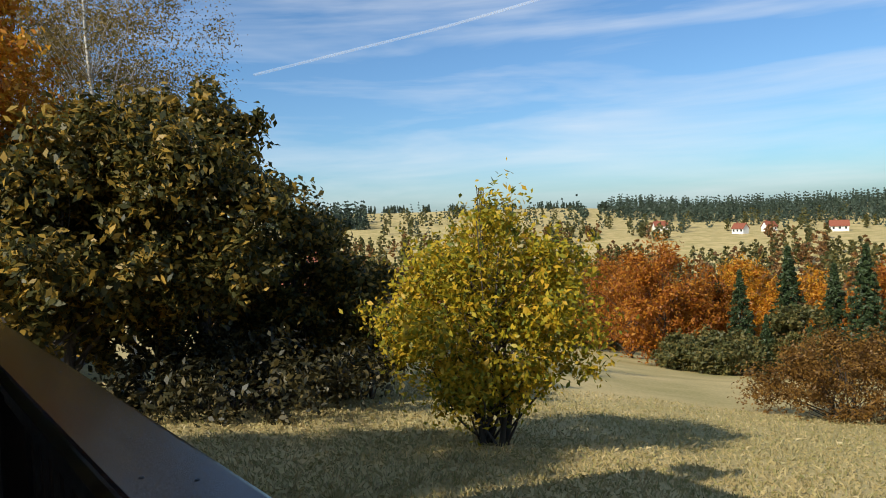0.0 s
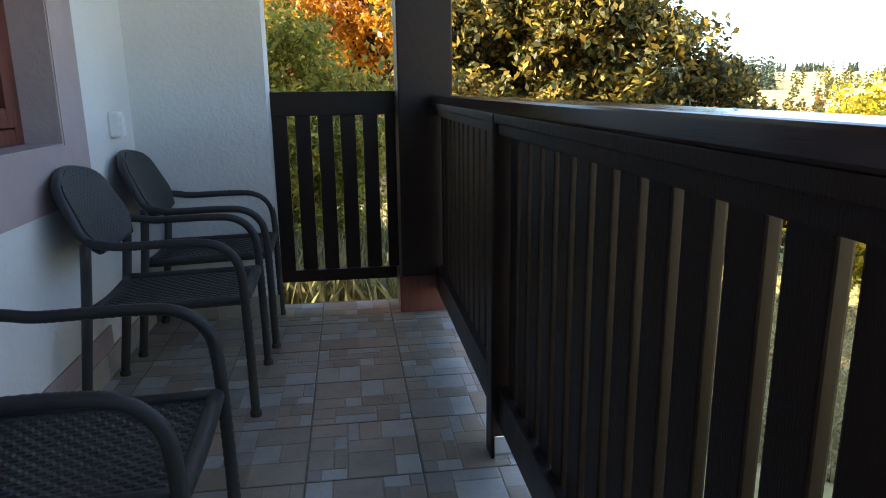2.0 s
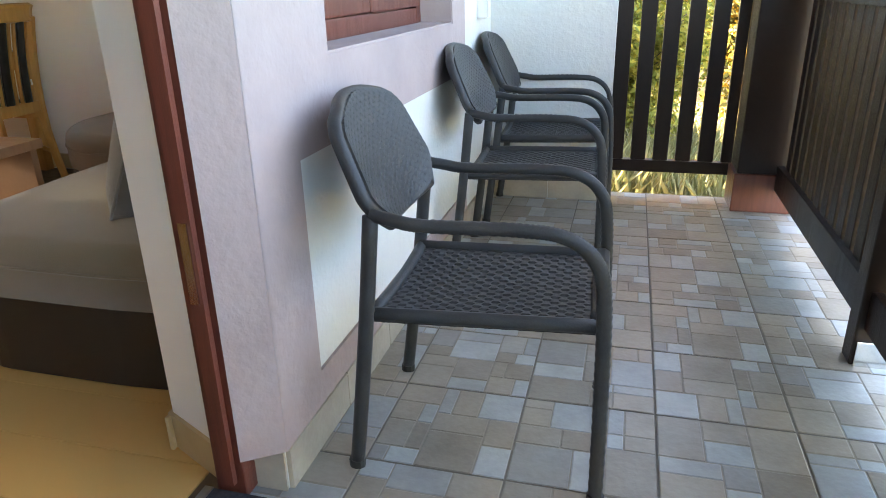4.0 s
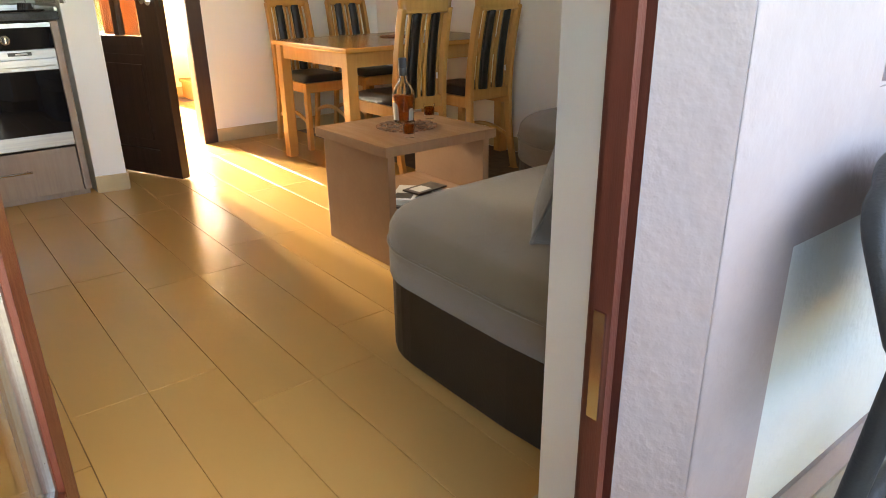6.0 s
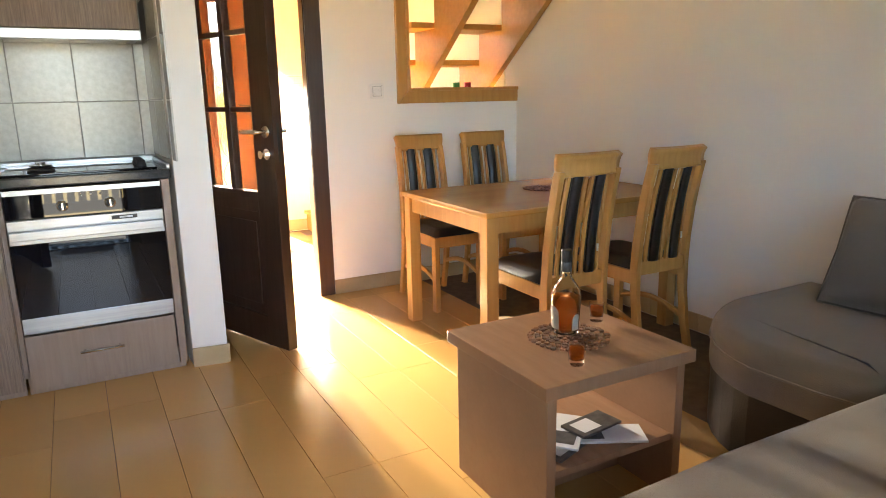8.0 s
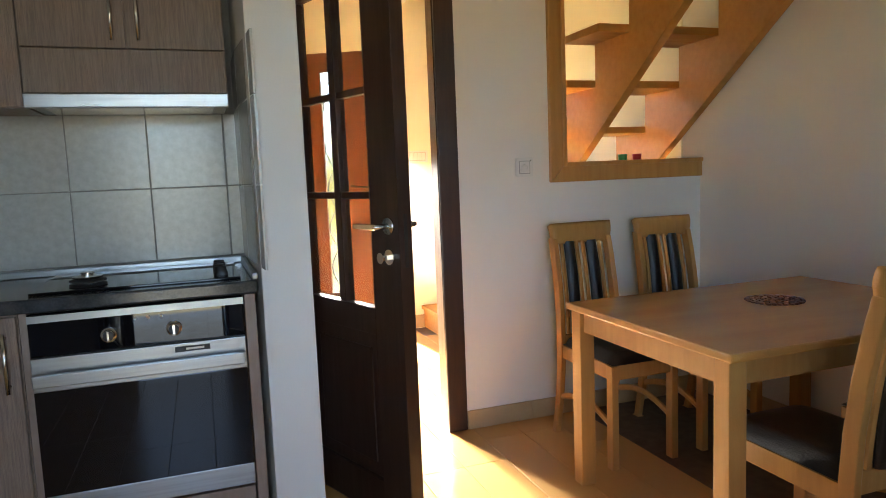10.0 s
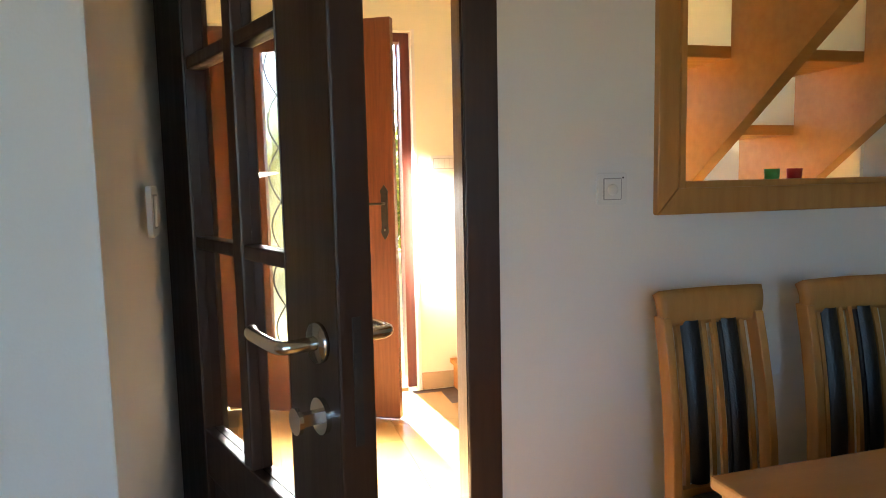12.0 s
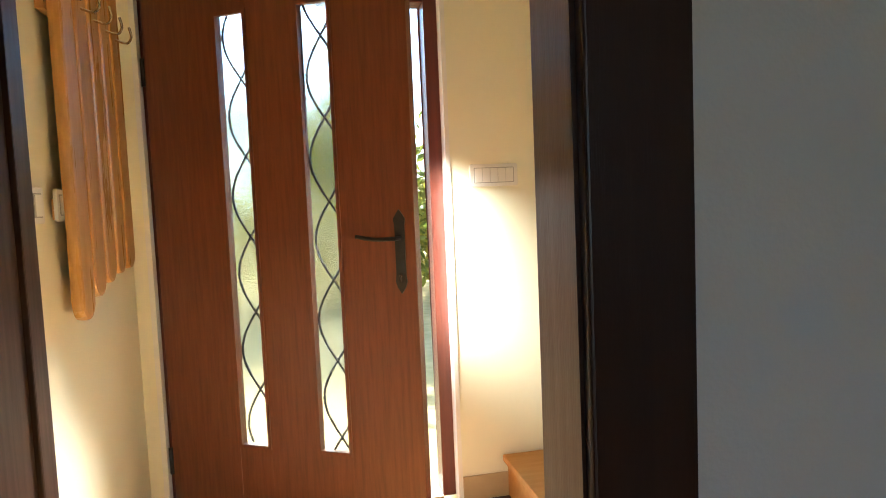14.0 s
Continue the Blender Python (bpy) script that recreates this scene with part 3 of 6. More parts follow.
def wall_switch(m, w, h, label, rockers=1, dial=False):
    """A flat switch plate, its face towards local -y."""
    ob = empty("wall_switch", m, label, "switch", "wall switches")
    sw = lambda x, y, z: (x, -z, y)
    part("plate", slab(rounded(-w / 2, -h / 2, w / 2, h / 2, 0.008), 0.0, 0.009, swap=sw), PLASTIC, ob, bevel=0.002)
    part("surround", slab(rounded(-w / 2 + 0.016, -h / 2 + 0.014, w / 2 - 0.016, h / 2 - 0.014, 0.004), 0.009, 0.0105, swap=sw), PLASTIC_LINE, ob)
    span = (w - 0.038) / rockers
    for k in range(rockers):
        x0 = -w / 2 + 0.019 + k * span
        part("rocker", slab(rounded(x0 + 0.0008, -h / 2 + 0.017, x0 + span - 0.0008, h / 2 - 0.017, 0.002), 0.009, 0.0135, swap=sw), PLASTIC, ob, bevel=0.001)
    if dial:
        part("dial", lathe([(0, 0), (0.0155, 0), (0.0150, 0.004), (0.013, 0.005), (0, 0.005)], 24, None, (0, 0, 0)), PLASTIC, ob, "round white setting dial", smooth=True).matrix_local = pose(-0.002, -0.0135, -0.002, 90)
        part("indicator", slab(rounded(w / 2 - 0.014, h / 2 - 0.016, w / 2 - 0.009, h / 2 - 0.011, 0.002), 0.009, 0.0102, swap=sw), IRON, ob, "tiny dark indicator")
    return ob


def lever_handle(parent, at, along, out, matl, name="door_handle"):
    """A round rose with a bent lever: along is the lever's way, out the way from the door."""
    a, o, p = Vector(along).normalized(), Vector(out).normalized(), Vector(at)
    bm = bmesh.new()
    tube(bm, [p, p + o * 0.009], 0.027, 20)
    tube(bm, smooth_path([p + o * 0.008, p + o * 0.045, p + o * 0.056 + a * 0.014, p + o * 0.056 + a * 0.07, p + o * 0.052 + a * 0.115, p + o * 0.045 + a * 0.13], 4), 0.0095, 12)
    return part(name, bm, matl, parent, smooth=True)


# ---- plan ----
YS, YI = 1.315, 1.62      # south wall: outer and inner face
YN, YN2 = 5.48, 5.60      # wall between room and hall
YE = 7.65                 # entrance wall, inner face
XE = 3.29                 # east wall
XW = -1.6                 # west wall
ZC = 2.48                 # ceiling
ZB = -0.026               # balcony tiles
XH = 1.06                 # hall, west wall

# room shell
structure("floor", boxes((XW, YS + 0.09, -0.16, XE, YN2, -0.006), (XH - 0.15, YN2, -0.16, XE, YE, -0.006)), FLOOR_GROUT, "dark joints under oak-look floor tiles", "floor")
wall_s = structure("wall_south", boxes(
    (1.034, YS, -0.6, 1.402, 1.452, ZC), (1.11, 1.452, -0.6, 1.402, YI, ZC), (2.53, YS, -0.6, 3.40, YI, ZC), (1.402, YS, -0.6, 2.53, YI, 0.857), (1.402, YS, 2.1, 2.53, YI, ZC),
    (XW - 0.2, YS, -0.6, 0.10, YI, ZC), (0.10, YS, 2.12, 1.034, YI, ZC), (0.10, YS, -0.6, 1.034, YI, -0.03)),
    WHITE_PLASTER, "white rendered outer wall of the house", "wall")
structure("wall_north", boxes(
    (1.93, YN, 0, 2.416, YN2, ZC), (2.416, YN, 0, XE, YN2, 1.137), (XW, YN, 0, 1.10, YN2, ZC), (1.10, YN, 2.06, 1.93, YN2, ZC)),
    WHITE_WALL, "white painted room wall", "wall")
structure("wall_east", boxes((XE, YI, -0.16, XE + 0.15, YE + 0.25, 5.0)), WHITE_WALL, "white painted room wall along the stairs", "wall")
structure("wall_west", boxes((XW - 0.2, YI, -0.16, XW, YN2, ZC)), WHITE_WALL, "white painted room wall", "wall")
structure("wall_entrance", boxes(
    (XH - 0.15, YE, -0.16, 1.12, YE + 0.25, ZC), (2.25, YE, -0.16, XE, YE + 0.25, 5.0), (1.12, YE, 2.08, 2.25, YE + 0.25, ZC), (XH - 0.15, YE, ZC, 2.25, YE + 0.25, 5.0)),
    CREAM_WALL, "cream painted hall wall round the entrance door", "wall")
structure("wall_hall_west", boxes((XH - 0.15, YN2, -0.16, XH, YE, ZC)), CREAM_WALL, "cream painted hall wall", "wall")
structure("wall_hall_south", boxes((1.93, YN2, 0, 2.416, YN2 + 0.012, ZC), (2.416, YN2, 0, XE, YN2 + 0.012, 1.13), (XH, YN2, 0, 1.10, YN2 + 0.012, ZC)), CREAM_WALL, "cream painted hall side of the room wall", "wall")
structure("wall_stairwell", boxes((XE - 0.012, YN2 + 0.012, 0, XE, YE, 5.0)), CREAM_WALL, "cream painted stairwell wall", "wall")
structure("ceiling", boxes((XW - 0.2, YS, ZC, 2.40, YE + 0.25, ZC + 0.15), (2.40, YS, ZC, XE, 3.95, ZC + 0.15)), CEILING, "plain white plaster ceiling", "ceiling")
structure("wall_upstairs", boxes((2.28, 3.95, ZC + 0.15, 2.40, YE + 0.25, 5.0), (2.28, 3.83, ZC + 0.15, XE, 3.95, 5.0)), CREAM_WALL, "cream painted wall above the stairs", "wall")
structure("ceiling_upstairs", boxes((2.28, 3.83, 5.0, XE + 0.15, YE + 0.25, 5.1)), CEILING, "plain ceiling above the stairs", "ceiling")

# short wall beside the kitchen
structure("wall_kitchen_end", slab([(1.013, 4.710), (1.162, 4.690), (1.156, YN), (1.003, YN), (1.003, 4.97)], 0, ZC), WHITE_WALL, "white painted wall end beside the kitchen", "wall", 0.004)

# pink render round door and window, a thin raised coat
band = boxes(
    (1.032, YS - 0.008, 0.075, 1.222, YS, ZC), (1.222, YS - 0.008, 0.075, 2.73, YS, 0.159), (1.222, YS - 0.008, 0.661, 1.402, YS, ZC),
    (1.402, YS - 0.008, 0.661, 2.53, YS, 0.857), (2.53, YS - 0.008, 0.661, 2.73, YS, ZC), (1.402, YS - 0.008, 2.1, 2.53, YS, ZC),
    (1.028, YS, 0.075, 1.034, YS + 0.075, 2.12))
part("render_band", band, PINK_PLASTER, wall_s, "rough pink render band round window and door")
part("door_reveal", slab([(1.034, YS - 0.008), (1.034, YS + 0.12), (0.975, YS + 0.072), (1.030, YS - 0.008)], 0.075, 2.12), PINK_PLASTER, wall_s, "rough pink render in the door reveal")
part("window_reveal", boxes((1.402, YS - 0.004, 0.852, 2.53, YS + 0.16, 0.863), (2.522, YS - 0.004, 0.863, 2.536, YS + 0.16, 2.1), (1.396, YS - 0.004, 0.863, 1.41, YS + 0.16, 2.1)), PINK_PLASTER, wall_s, "pink rendered window reveal")
part("door_lining", slab([(1.000, 1.452), (1.084, YI + 0.003), (1.115, YI + 0.003), (1.115, 1.4535)], 0.0, 2.12), WHITE_WALL, wall_s, "white painted inner door reveal")

part("reveal_skirting", slab([(0.992, 1.456), (1.078, YI + 0.012), (1.12, YI + 0.012), (1.12, 1.62), (1.090, 1.62), (1.01, 1.456)], 0.001, 0.090), SKIRT_TILE, wall_s, "beige tile at the foot of the door reveal")

# balcony end wall
structure("wall_balcony_end", boxes((3.30, 0.735, -0.6, 3.47, YS, ZC)), WHITE_PLASTER, "white rendered end wall of the balcony", "wall")

# unseen west end wall, added to keep sky light off the balcony
structure("wall_balcony_light_block", boxes((-2.4, -0.10, -0.6, -2.2, YS, 2.60)), WHITE_PLASTER, "unseen white rendered wall, added to darken the balcony", "wall")

# balcony slab, ceiling and roof
structure("balcony_slab", boxes((-2.2, -0.10, -0.30, 3.47, YS + 0.09, ZB - 0.0035)), JOINT, "concrete balcony slab with grey joints", "floor")
structure("balcony_ceiling", boxes((-2.4, -0.30, 2.60, 3.7, YS, 2.64)), STAIN_WOOD, "dark boarded balcony ceiling", "ceiling")
roof = slab([(-0.35, 2.645), (4.0, 3.2), (8.4, 2.78), (8.4, 2.90), (4.0, 3.32), (-0.35, 2.745)], -2.8, 2.2, swap=lambda x, y, z: (z, x, y))
bm_box(roof, 2.2, 7.95, 2.78, 4.1, 8.4, 2.90)
bm_box(roof, 3.75, -0.9, 2.86, 4.1, -0.5, 2.95)
slab([(-0.35, 2.645), (3.80, 3.18), (3.80, 3.30), (-0.35, 2.745)], 2.2, 4.1, roof, lambda x, y, z: (z, x, y))
bm_box(roof, 3.46, 3.80, 2.9, 4.1, 7.95, 3.1)
structure("roof", roof, STAIN_WOOD, "dark boarded house roof with wide eaves", "roof")
structure("eave_drop", slab([(3.86, 2.51), (3.93, 2.58), (4.07, 2.60), (4.10, 2.86), (3.84, 2.86), (3.83, 2.62)], -0.83, -0.79, swap=lambda x, y, z: (x, z, y)), STAIN_WOOD, "dark carved board end at the roof corner", "trim")
structure("foundation", boxes((-2.2, 0.0, -3.2, 3.4, 7.85, -0.31)), WHITE_PLASTER, "rendered house base", "wall")


# ---- floors of single pieces ----
def bevel_piece(name, w, d, h, e):
    """A flat piece with chamfered top edges, corner at the origin."""
    bm = bmesh.new()
    lo = [bm.verts.new(p) for p in ((0, 0, -h), (w, 0, -h), (w, d, -h), (0, d, -h))]
    mid = [bm.verts.new(p) for p in ((0, 0, -e), (w, 0, -e), (w, d, -e), (0, d, -e))]
    top = [bm.verts.new(p) for p in ((e, e, 0), (w - e, e, 0), (w - e, d - e, 0), (e, d - e, 0))]
    for a, b in ((lo, mid), (mid, top)):
        for k in range(4):
            bm.faces.new((a[k], a[(k + 1) % 4], b[(k + 1) % 4], b[k]))
    bm.faces.new(top)
    me = bpy.data.meshes.new(name)
    bm.to_mesh(me)
    bm.free()
    return me


def stone_tile(seed):
    """One 33 cm tile, printed and pressed as a patchwork of small paving stones."""
    rng = random.Random(seed)
    bm = bmesh.new()
    S = 0.3235
    cuts = []
    def split(x0, y0, x1, y1, depth):
        w, h = x1 - x0, y1 - y0
        if depth == 0 or max(w, h) < 0.09 or (depth < 3 and rng.random() < 0.12):
            cuts.append((x0, y0, x1, y1))
            return
        if w > h * (0.8 + 0.5 * rng.random()):
            c = x0 + w * rng.choice((0.35, 0.5, 0.65))
            split(x0, y0, c, y1, depth - 1)
            split(c, y0, x1, y1, depth - 1)
        else:
            c = y0 + h * rng.choice((0.35, 0.5, 0.65))
            split(x0, y0, x1, c, depth - 1)
            split(x0, c, x1, y1, depth - 1)
    split(0, 0, S, S, 4)
    bm_box(bm, 0.001, 0.001, -0.003, S - 0.001, S - 0.001, -0.0016)
    for x0, y0, x1, y1 in cuts:
        g, e = 0.0014, 0.0022
        lo = [bm.verts.new(p) for p in ((x0 + g, y0 + g, -0.0014), (x1 - g, y0 + g, -0.0014), (x1 - g, y1 - g, -0.0014), (x0 + g, y1 - g, -0.0014))]
        top = [bm.verts.new(p) for p in ((x0 + g + e, y0 + g + e, 0), (x1 - g - e, y0 + g + e, 0), (x1 - g - e, y1 - g - e, 0), (x0 + g + e, y1 - g - e, 0))]
        for k in range(4):
            bm.faces.new((lo[k], lo[(k + 1) % 4], top[(k + 1) % 4], top[k]))
        bm.faces.new(top)
    me = bpy.data.meshes.new("tile")
    bm.to_mesh(me)
    bm.free()
    me.materials.append(STONE_TILE)
    return me


# ---- windows, doors and frames ----
win = tagged(new("window_1"), "dark red wooden balcony window, closed", "window", kind="structure")
win.matrix_world = pose(1.402, YS + 0.11, 0.857)
ww, wh = 1.128, 1.24
part("window_frame", boxes((0.008, 0, 0.006, 0.065, 0.06, wh), (ww - 0.065, 0, 0.006, ww - 0.008, 0.06, wh), (0.065, 0, 0.006, ww - 0.065, 0.06, 0.06), (0.065, 0, wh - 0.06, ww - 0.065, 0.06, wh)), RED_FRAME, win, bevel=0.006)
for x0 in (0.07, ww / 2 + 0.003):
    x1 = x0 + ww / 2 - 0.073
    part("sash", boxes((x0, -0.012, 0.064, x0 + 0.06, 0.04, wh - 0.064), (x1 - 0.06, -0.012, 0.064, x1, 0.04, wh - 0.064), (x0 + 0.06, -0.012, 0.064, x1 - 0.06, 0.04, 0.125), (x0 + 0.06, -0.012, wh - 0.125, x1 - 0.06, 0.04, wh - 0.064)), RED_FRAME, win, bevel=0.006)
    part("pane", boxes((x0 + 0.062, 0.012, 0.127, x1 - 0.062, 0.016, wh - 0.127)), PANE_GLASS, win)

balcony_door = tagged(new("door_1"), "mahogany glazed balcony door, standing open into the room", "door", kind="structure")
balcony_door.matrix_world = pose(0, 0, 0)
fr = slab([(0.977, 1.385), (0.974, 1.452), (1.055, 1.452), (1.034, 1.385)], -0.02, 2.12)
slab([(0.10, 1.385), (0.155, 1.385), (0.155, 1.452), (0.10, 1.452)], -0.02, 2.12, fr)
bm_box(fr, 0.155, 1.385, 2.06, 0.965, 1.452, 2.12)
part("door_frame", fr, RED_FRAME, balcony_door, bevel=0.004)
part("frame_rebate", boxes((0.952, 1.395, 0.03, 0.966, 1.425, 2.06)), RED_FRAME, balcony_door, "stepped rebate of the frame")
for z in (0.45, 1.05, 1.70):
    part("strike_plate", boxes((0.948, 1.402, z, 0.9525, 1.42, z + 0.16)), CHROME, balcony_door, "steel strike plate")
part("threshold", boxes((0.155, 1.33, -0.03, 0.965, 1.46, 0.004)), GRANITE, balcony_door, "dark stone threshold")
part("aluminium_strip", boxes((0.155, 1.455, -0.02, 0.965, 1.475, 0.007)), STEEL, balcony_door, "worn aluminium threshold strip")
LEAF = Matrix.Translation((0.165, 1.455, 0)) @ Matrix.Rotation(math.atan2(0.80, 0.225), 4, "Z")
lw = 0.80
leaf = part("door_leaf", boxes((0, -0.03, 0.02, 0.10, 0.03, 2.05), (lw - 0.10, -0.03, 0.02, lw, 0.03, 2.05), (0.10, -0.03, 0.02, lw - 0.10, 0.03, 0.16), (0.10, -0.03, 1.94, lw - 0.10, 0.03, 2.05)), RED_FRAME, balcony_door, bevel=0.006)
leaf.matrix_local = LEAF
part("glazing_bead", boxes((0.10, -0.018, 0.16, 0.115, 0.018, 1.94), (lw - 0.115, -0.018, 0.16, lw - 0.10, 0.018, 1.94), (0.115, -0.018, 0.16, lw - 0.115, 0.018, 0.175)), STEEL, leaf, "aluminium glazing spacer")
pn = part("pane", boxes((0.114, -0.012, 0.173, lw - 0.114, -0.008, 1.94), (0.114, 0.008, 0.173, lw - 0.114, 0.012, 1.94)), PANE_GLASS, leaf)
pn.visible_shadow = False

inner_door = tagged(new("door_2"), "dark brown wooden door with glass panes, standing ajar", "door", kind="structure")
inner_door.matrix_world = pose(0, 0, 0)
part("door_frame", boxes((1.863, YN - 0.012, 0, 1.955, YN + 0.006, 2.12), (1.153, YN - 0.07, 0, 1.175, YN + 0.006, 2.12), (1.175, YN - 0.012, 2.03, 1.863, YN + 0.006, 2.12)), DOOR_WOOD, inner_door, "dark brown door casing", bevel=0.005)
part("door_lining", boxes((1.878, YN + 0.006, 0, 1.93, YN2 + 0.02, 2.06), (1.10, YN + 0.006, 0, 1.15, YN2 + 0.02, 2.06), (1.15, YN + 0.006, 2.03, 1.878, YN2 + 0.02, 2.06)), LINING, inner_door, "light brown wooden door lining")
HA, FA = Vector((1.172, 5.405, 0)), Vector((1.452, 4.660, 0))
DL = (FA - HA).length
DM = Matrix.Translation(FA) @ Matrix.Rotation(math.atan2(HA.y - FA.y, HA.x - FA.x), 4, "Z")
U = (0.15, 0.334, 0.374, 0.595)
ZR = (0.768, 1.118, 1.142, 1.460, 1.484, 1.815)
body = boxes((0, -0.032, 0.008, U[0], 0.02, 2.03), (U[3], -0.032, 0.008, DL, 0.02, 2.03), (U[0], -0.02, 1.83, U[3], 0.02, 2.03), (U[0], -0.02, 0.66, U[3], 0.02, 0.755), (U[0], -0.02, 0.008, U[3], 0.02, 0.15))
leaf2 = part("door_leaf", body, DOOR_WOOD, inner_door, bevel=0.004)
leaf2.matrix_local = DM
part("door_panel", boxes((U[0], -0.008, 0.15, U[3], 0.008, 0.66), (U[0] + 0.05, -0.014, 0.20, U[3] - 0.05, 0.014, 0.61)), DOOR_WOOD, leaf2, bevel=0.005)
part("glazing_bar", boxes((U[1], -0.02, 0.755, U[2], 0.02, 1.83), (U[0], -0.017, ZR[1], U[1], 0.017, ZR[2]), (U[2], -0.017, ZR[1], U[3], 0.017, ZR[2]), (U[0], -0.017, ZR[3], U[1], 0.017, ZR[4]), (U[2], -0.017, ZR[3], U[3], 0.017, ZR[4])), DOOR_WOOD, leaf2, bevel=0.004)
for u0, u1 in ((U[0], U[1]), (U[2], U[3])):
    for z0, z1 in ((0.755, ZR[1]), (ZR[2], ZR[3]), (ZR[4], 1.83)):
        p = part("pane", boxes((u0, -0.002, z0, u1, 0.002, z1)), PANE_GLASS, leaf2)
        p.visible_shadow = False
for s in (-1, 1):
    lever_handle(leaf2, (0.050, 0.02 if s > 0 else -0.032, 1.032), (1, 0, 0), (0, s, 0), CHROME)
    bm = bmesh.new()
    tube(bm, [(0.050, 0.02 if s > 0 else -0.032, 0.933), (0.050, 0.028 if s > 0 else -0.040, 0.933)], 0.025, 20)
    part("lock_rose", bm, CHROME, leaf2, "round steel lock rose")
bm = boxes((0.043, 0.024, 0.925, 0.057, 0.060, 0.941))
tube(bm, [(0.050, 0.056, 0.933), (0.050, 0.062, 0.933)], 0.018, 14)
part("key", bm, CHROME, leaf2, "steel key in the lock")
part("latch_plate", boxes((-0.002, -0.012, 0.90, 0.001, 0.000, 1.07)), IRON, leaf2, "dark latch plate")

entry = tagged(new("door_3"), "mahogany entrance door with two grilled glass strips, ajar", "door", kind="structure")
entry.matrix_world = pose(0, 0, 0)
part("door_frame", boxes((2.19, YE + 0.06, 0, 2.25, YE + 0.16, 2.08), (1.12, YE + 0.06, 0, 1.165, YE + 0.16, 2.08), (1.165, YE + 0.06, 2.03, 2.19, YE + 0.16, 2.08)), RED_FRAME, entry, bevel=0.005)
part("white_reveal", boxes((2.244, YE - 0.004, 0.0, 2.262, YE + 0.06, 2.09), (1.108, YE - 0.004, 0, 1.126, YE + 0.06, 2.09)), WHITE_WALL, entry, "white plaster edge beside the frame")
EF, EH = Vector((2.035, 7.180, 0)), Vector((1.155, 7.690, 0))
EL = (EH - EF).length
EM = Matrix.Translation(EF) @ Matrix.Rotation(math.atan2(EH.y - EF.y, EH.x - EF.x), 4, "Z")
pans = ((0.262, 0.395), (0.582, 0.715))
zb, zt = 0.378, 1.924
leaf3 = part("door_leaf", boxes((0, -0.024, 0.012, 0.262, 0.024, 2.04), (0.395, -0.024, 0.012, 0.582, 0.024, 2.04), (0.715, -0.024, 0.012, EL, 0.024, 2.04),
    (0.262, -0.024, 0.012, 0.395, 0.024, zb), (0.582, -0.024, 0.012, 0.715, 0.024, zb), (0.262, -0.024, zt, 0.395, 0.024, 2.04), (0.582, -0.024, zt, 0.715, 0.024, 2.04)), ENTRY_WOOD, entry, bevel=0.003)
leaf3.matrix_local = EM
for k, (u0, u1) in enumerate(pans):
    part("glazing_bead", boxes((u0, 0.012, zb, u0 + 0.012, 0.030, zt), (u1 - 0.012, 0.012, zb, u1, 0.030, zt), (u0 + 0.012, 0.012, zb, u1 - 0.012, 0.030, zb + 0.012), (u0 + 0.012, 0.012, zt - 0.012, u1 - 0.012, 0.030, zt)), ENTRY_WOOD, leaf3)
    part("pane", boxes((u0, -0.003, zb, u1, 0.003, zt)), FROST_GLASS, leaf3)
    bm = bmesh.new()
    c, a, n = (u0 + u1) / 2, (u1 - u0) / 2 * 0.94, 60
    for s in (-1, 1):
        tube(bm, [(c + s * a * math.cos(math.pi * (zb + (zt - zb) * i / n) / 0.28 + 1.3 * k), -0.030 - 0.004 * s, zb + (zt - zb) * i / n) for i in range(n + 1)], 0.0046, 6)
    part("wrought_grille", bm, IRON, leaf3, "black wrought iron waves behind the glass")
bm = bmesh.new()
pl = [(0, 0.945), (0.014, 0.965), (0.020, 0.985), (0.017, 1.01), (0.017, 1.17), (0.021, 1.19), (0.012, 1.205), (0, 1.222)]
slab([(0.052 + x, z) for x, z in pl] + [(0.052 - x, z) for x, z in pl[-2:0:-1]], 0.024, 0.029, bm, lambda x, y, z: (x, z, y))
tube(bm, smooth_path([(0.052, 0.028, 1.128), (0.052, 0.07, 1.128), (0.065, 0.076, 1.128), (0.13, 0.074, 1.128), (0.19, 0.068, 1.138)], 4), 0.007, 8)
part("door_handle", bm, IRON, leaf3, "black iron handle on an ornate plate")
part("keyhole", boxes((0.047, 0.0285, 0.985, 0.057, 0.031, 1.012)), CHROME, leaf3, "steel cylinder lock")
for z in (0.25, 1.70):
    bm = bmesh.new()
    tube(bm, [(EL + 0.006, 0.026, z), (EL + 0.006, 0.026, z + 0.10)], 0.008, 8)
    part("hinge", bm, IRON, leaf3)
part("outer_threshold", boxes((1.165, YE + 0.05, -0.02, 2.19, YE + 0.27, 0.005)), SKIRT_TILE, entry, "beige stone threshold")


side_door = tagged(new("door_4"), "dark brown side door in the hall, closed", "door", kind="structure")
side_door.matrix_world = pose(0, 0, 0)
part("door_frame", boxes((XH, 6.575, 0, XH + 0.024, 6.662, 2.10), (XH, 5.70, 0, XH + 0.024, 5.785, 2.10), (XH, 5.785, 2.02, XH + 0.024, 6.575, 2.10)), DOOR_WOOD, side_door, bevel=0.006)
part("door_leaf", boxes((XH, 5.787, 0.008, XH + 0.012, 6.573, 2.018)), DOOR_WOOD, side_door, bevel=0.003)


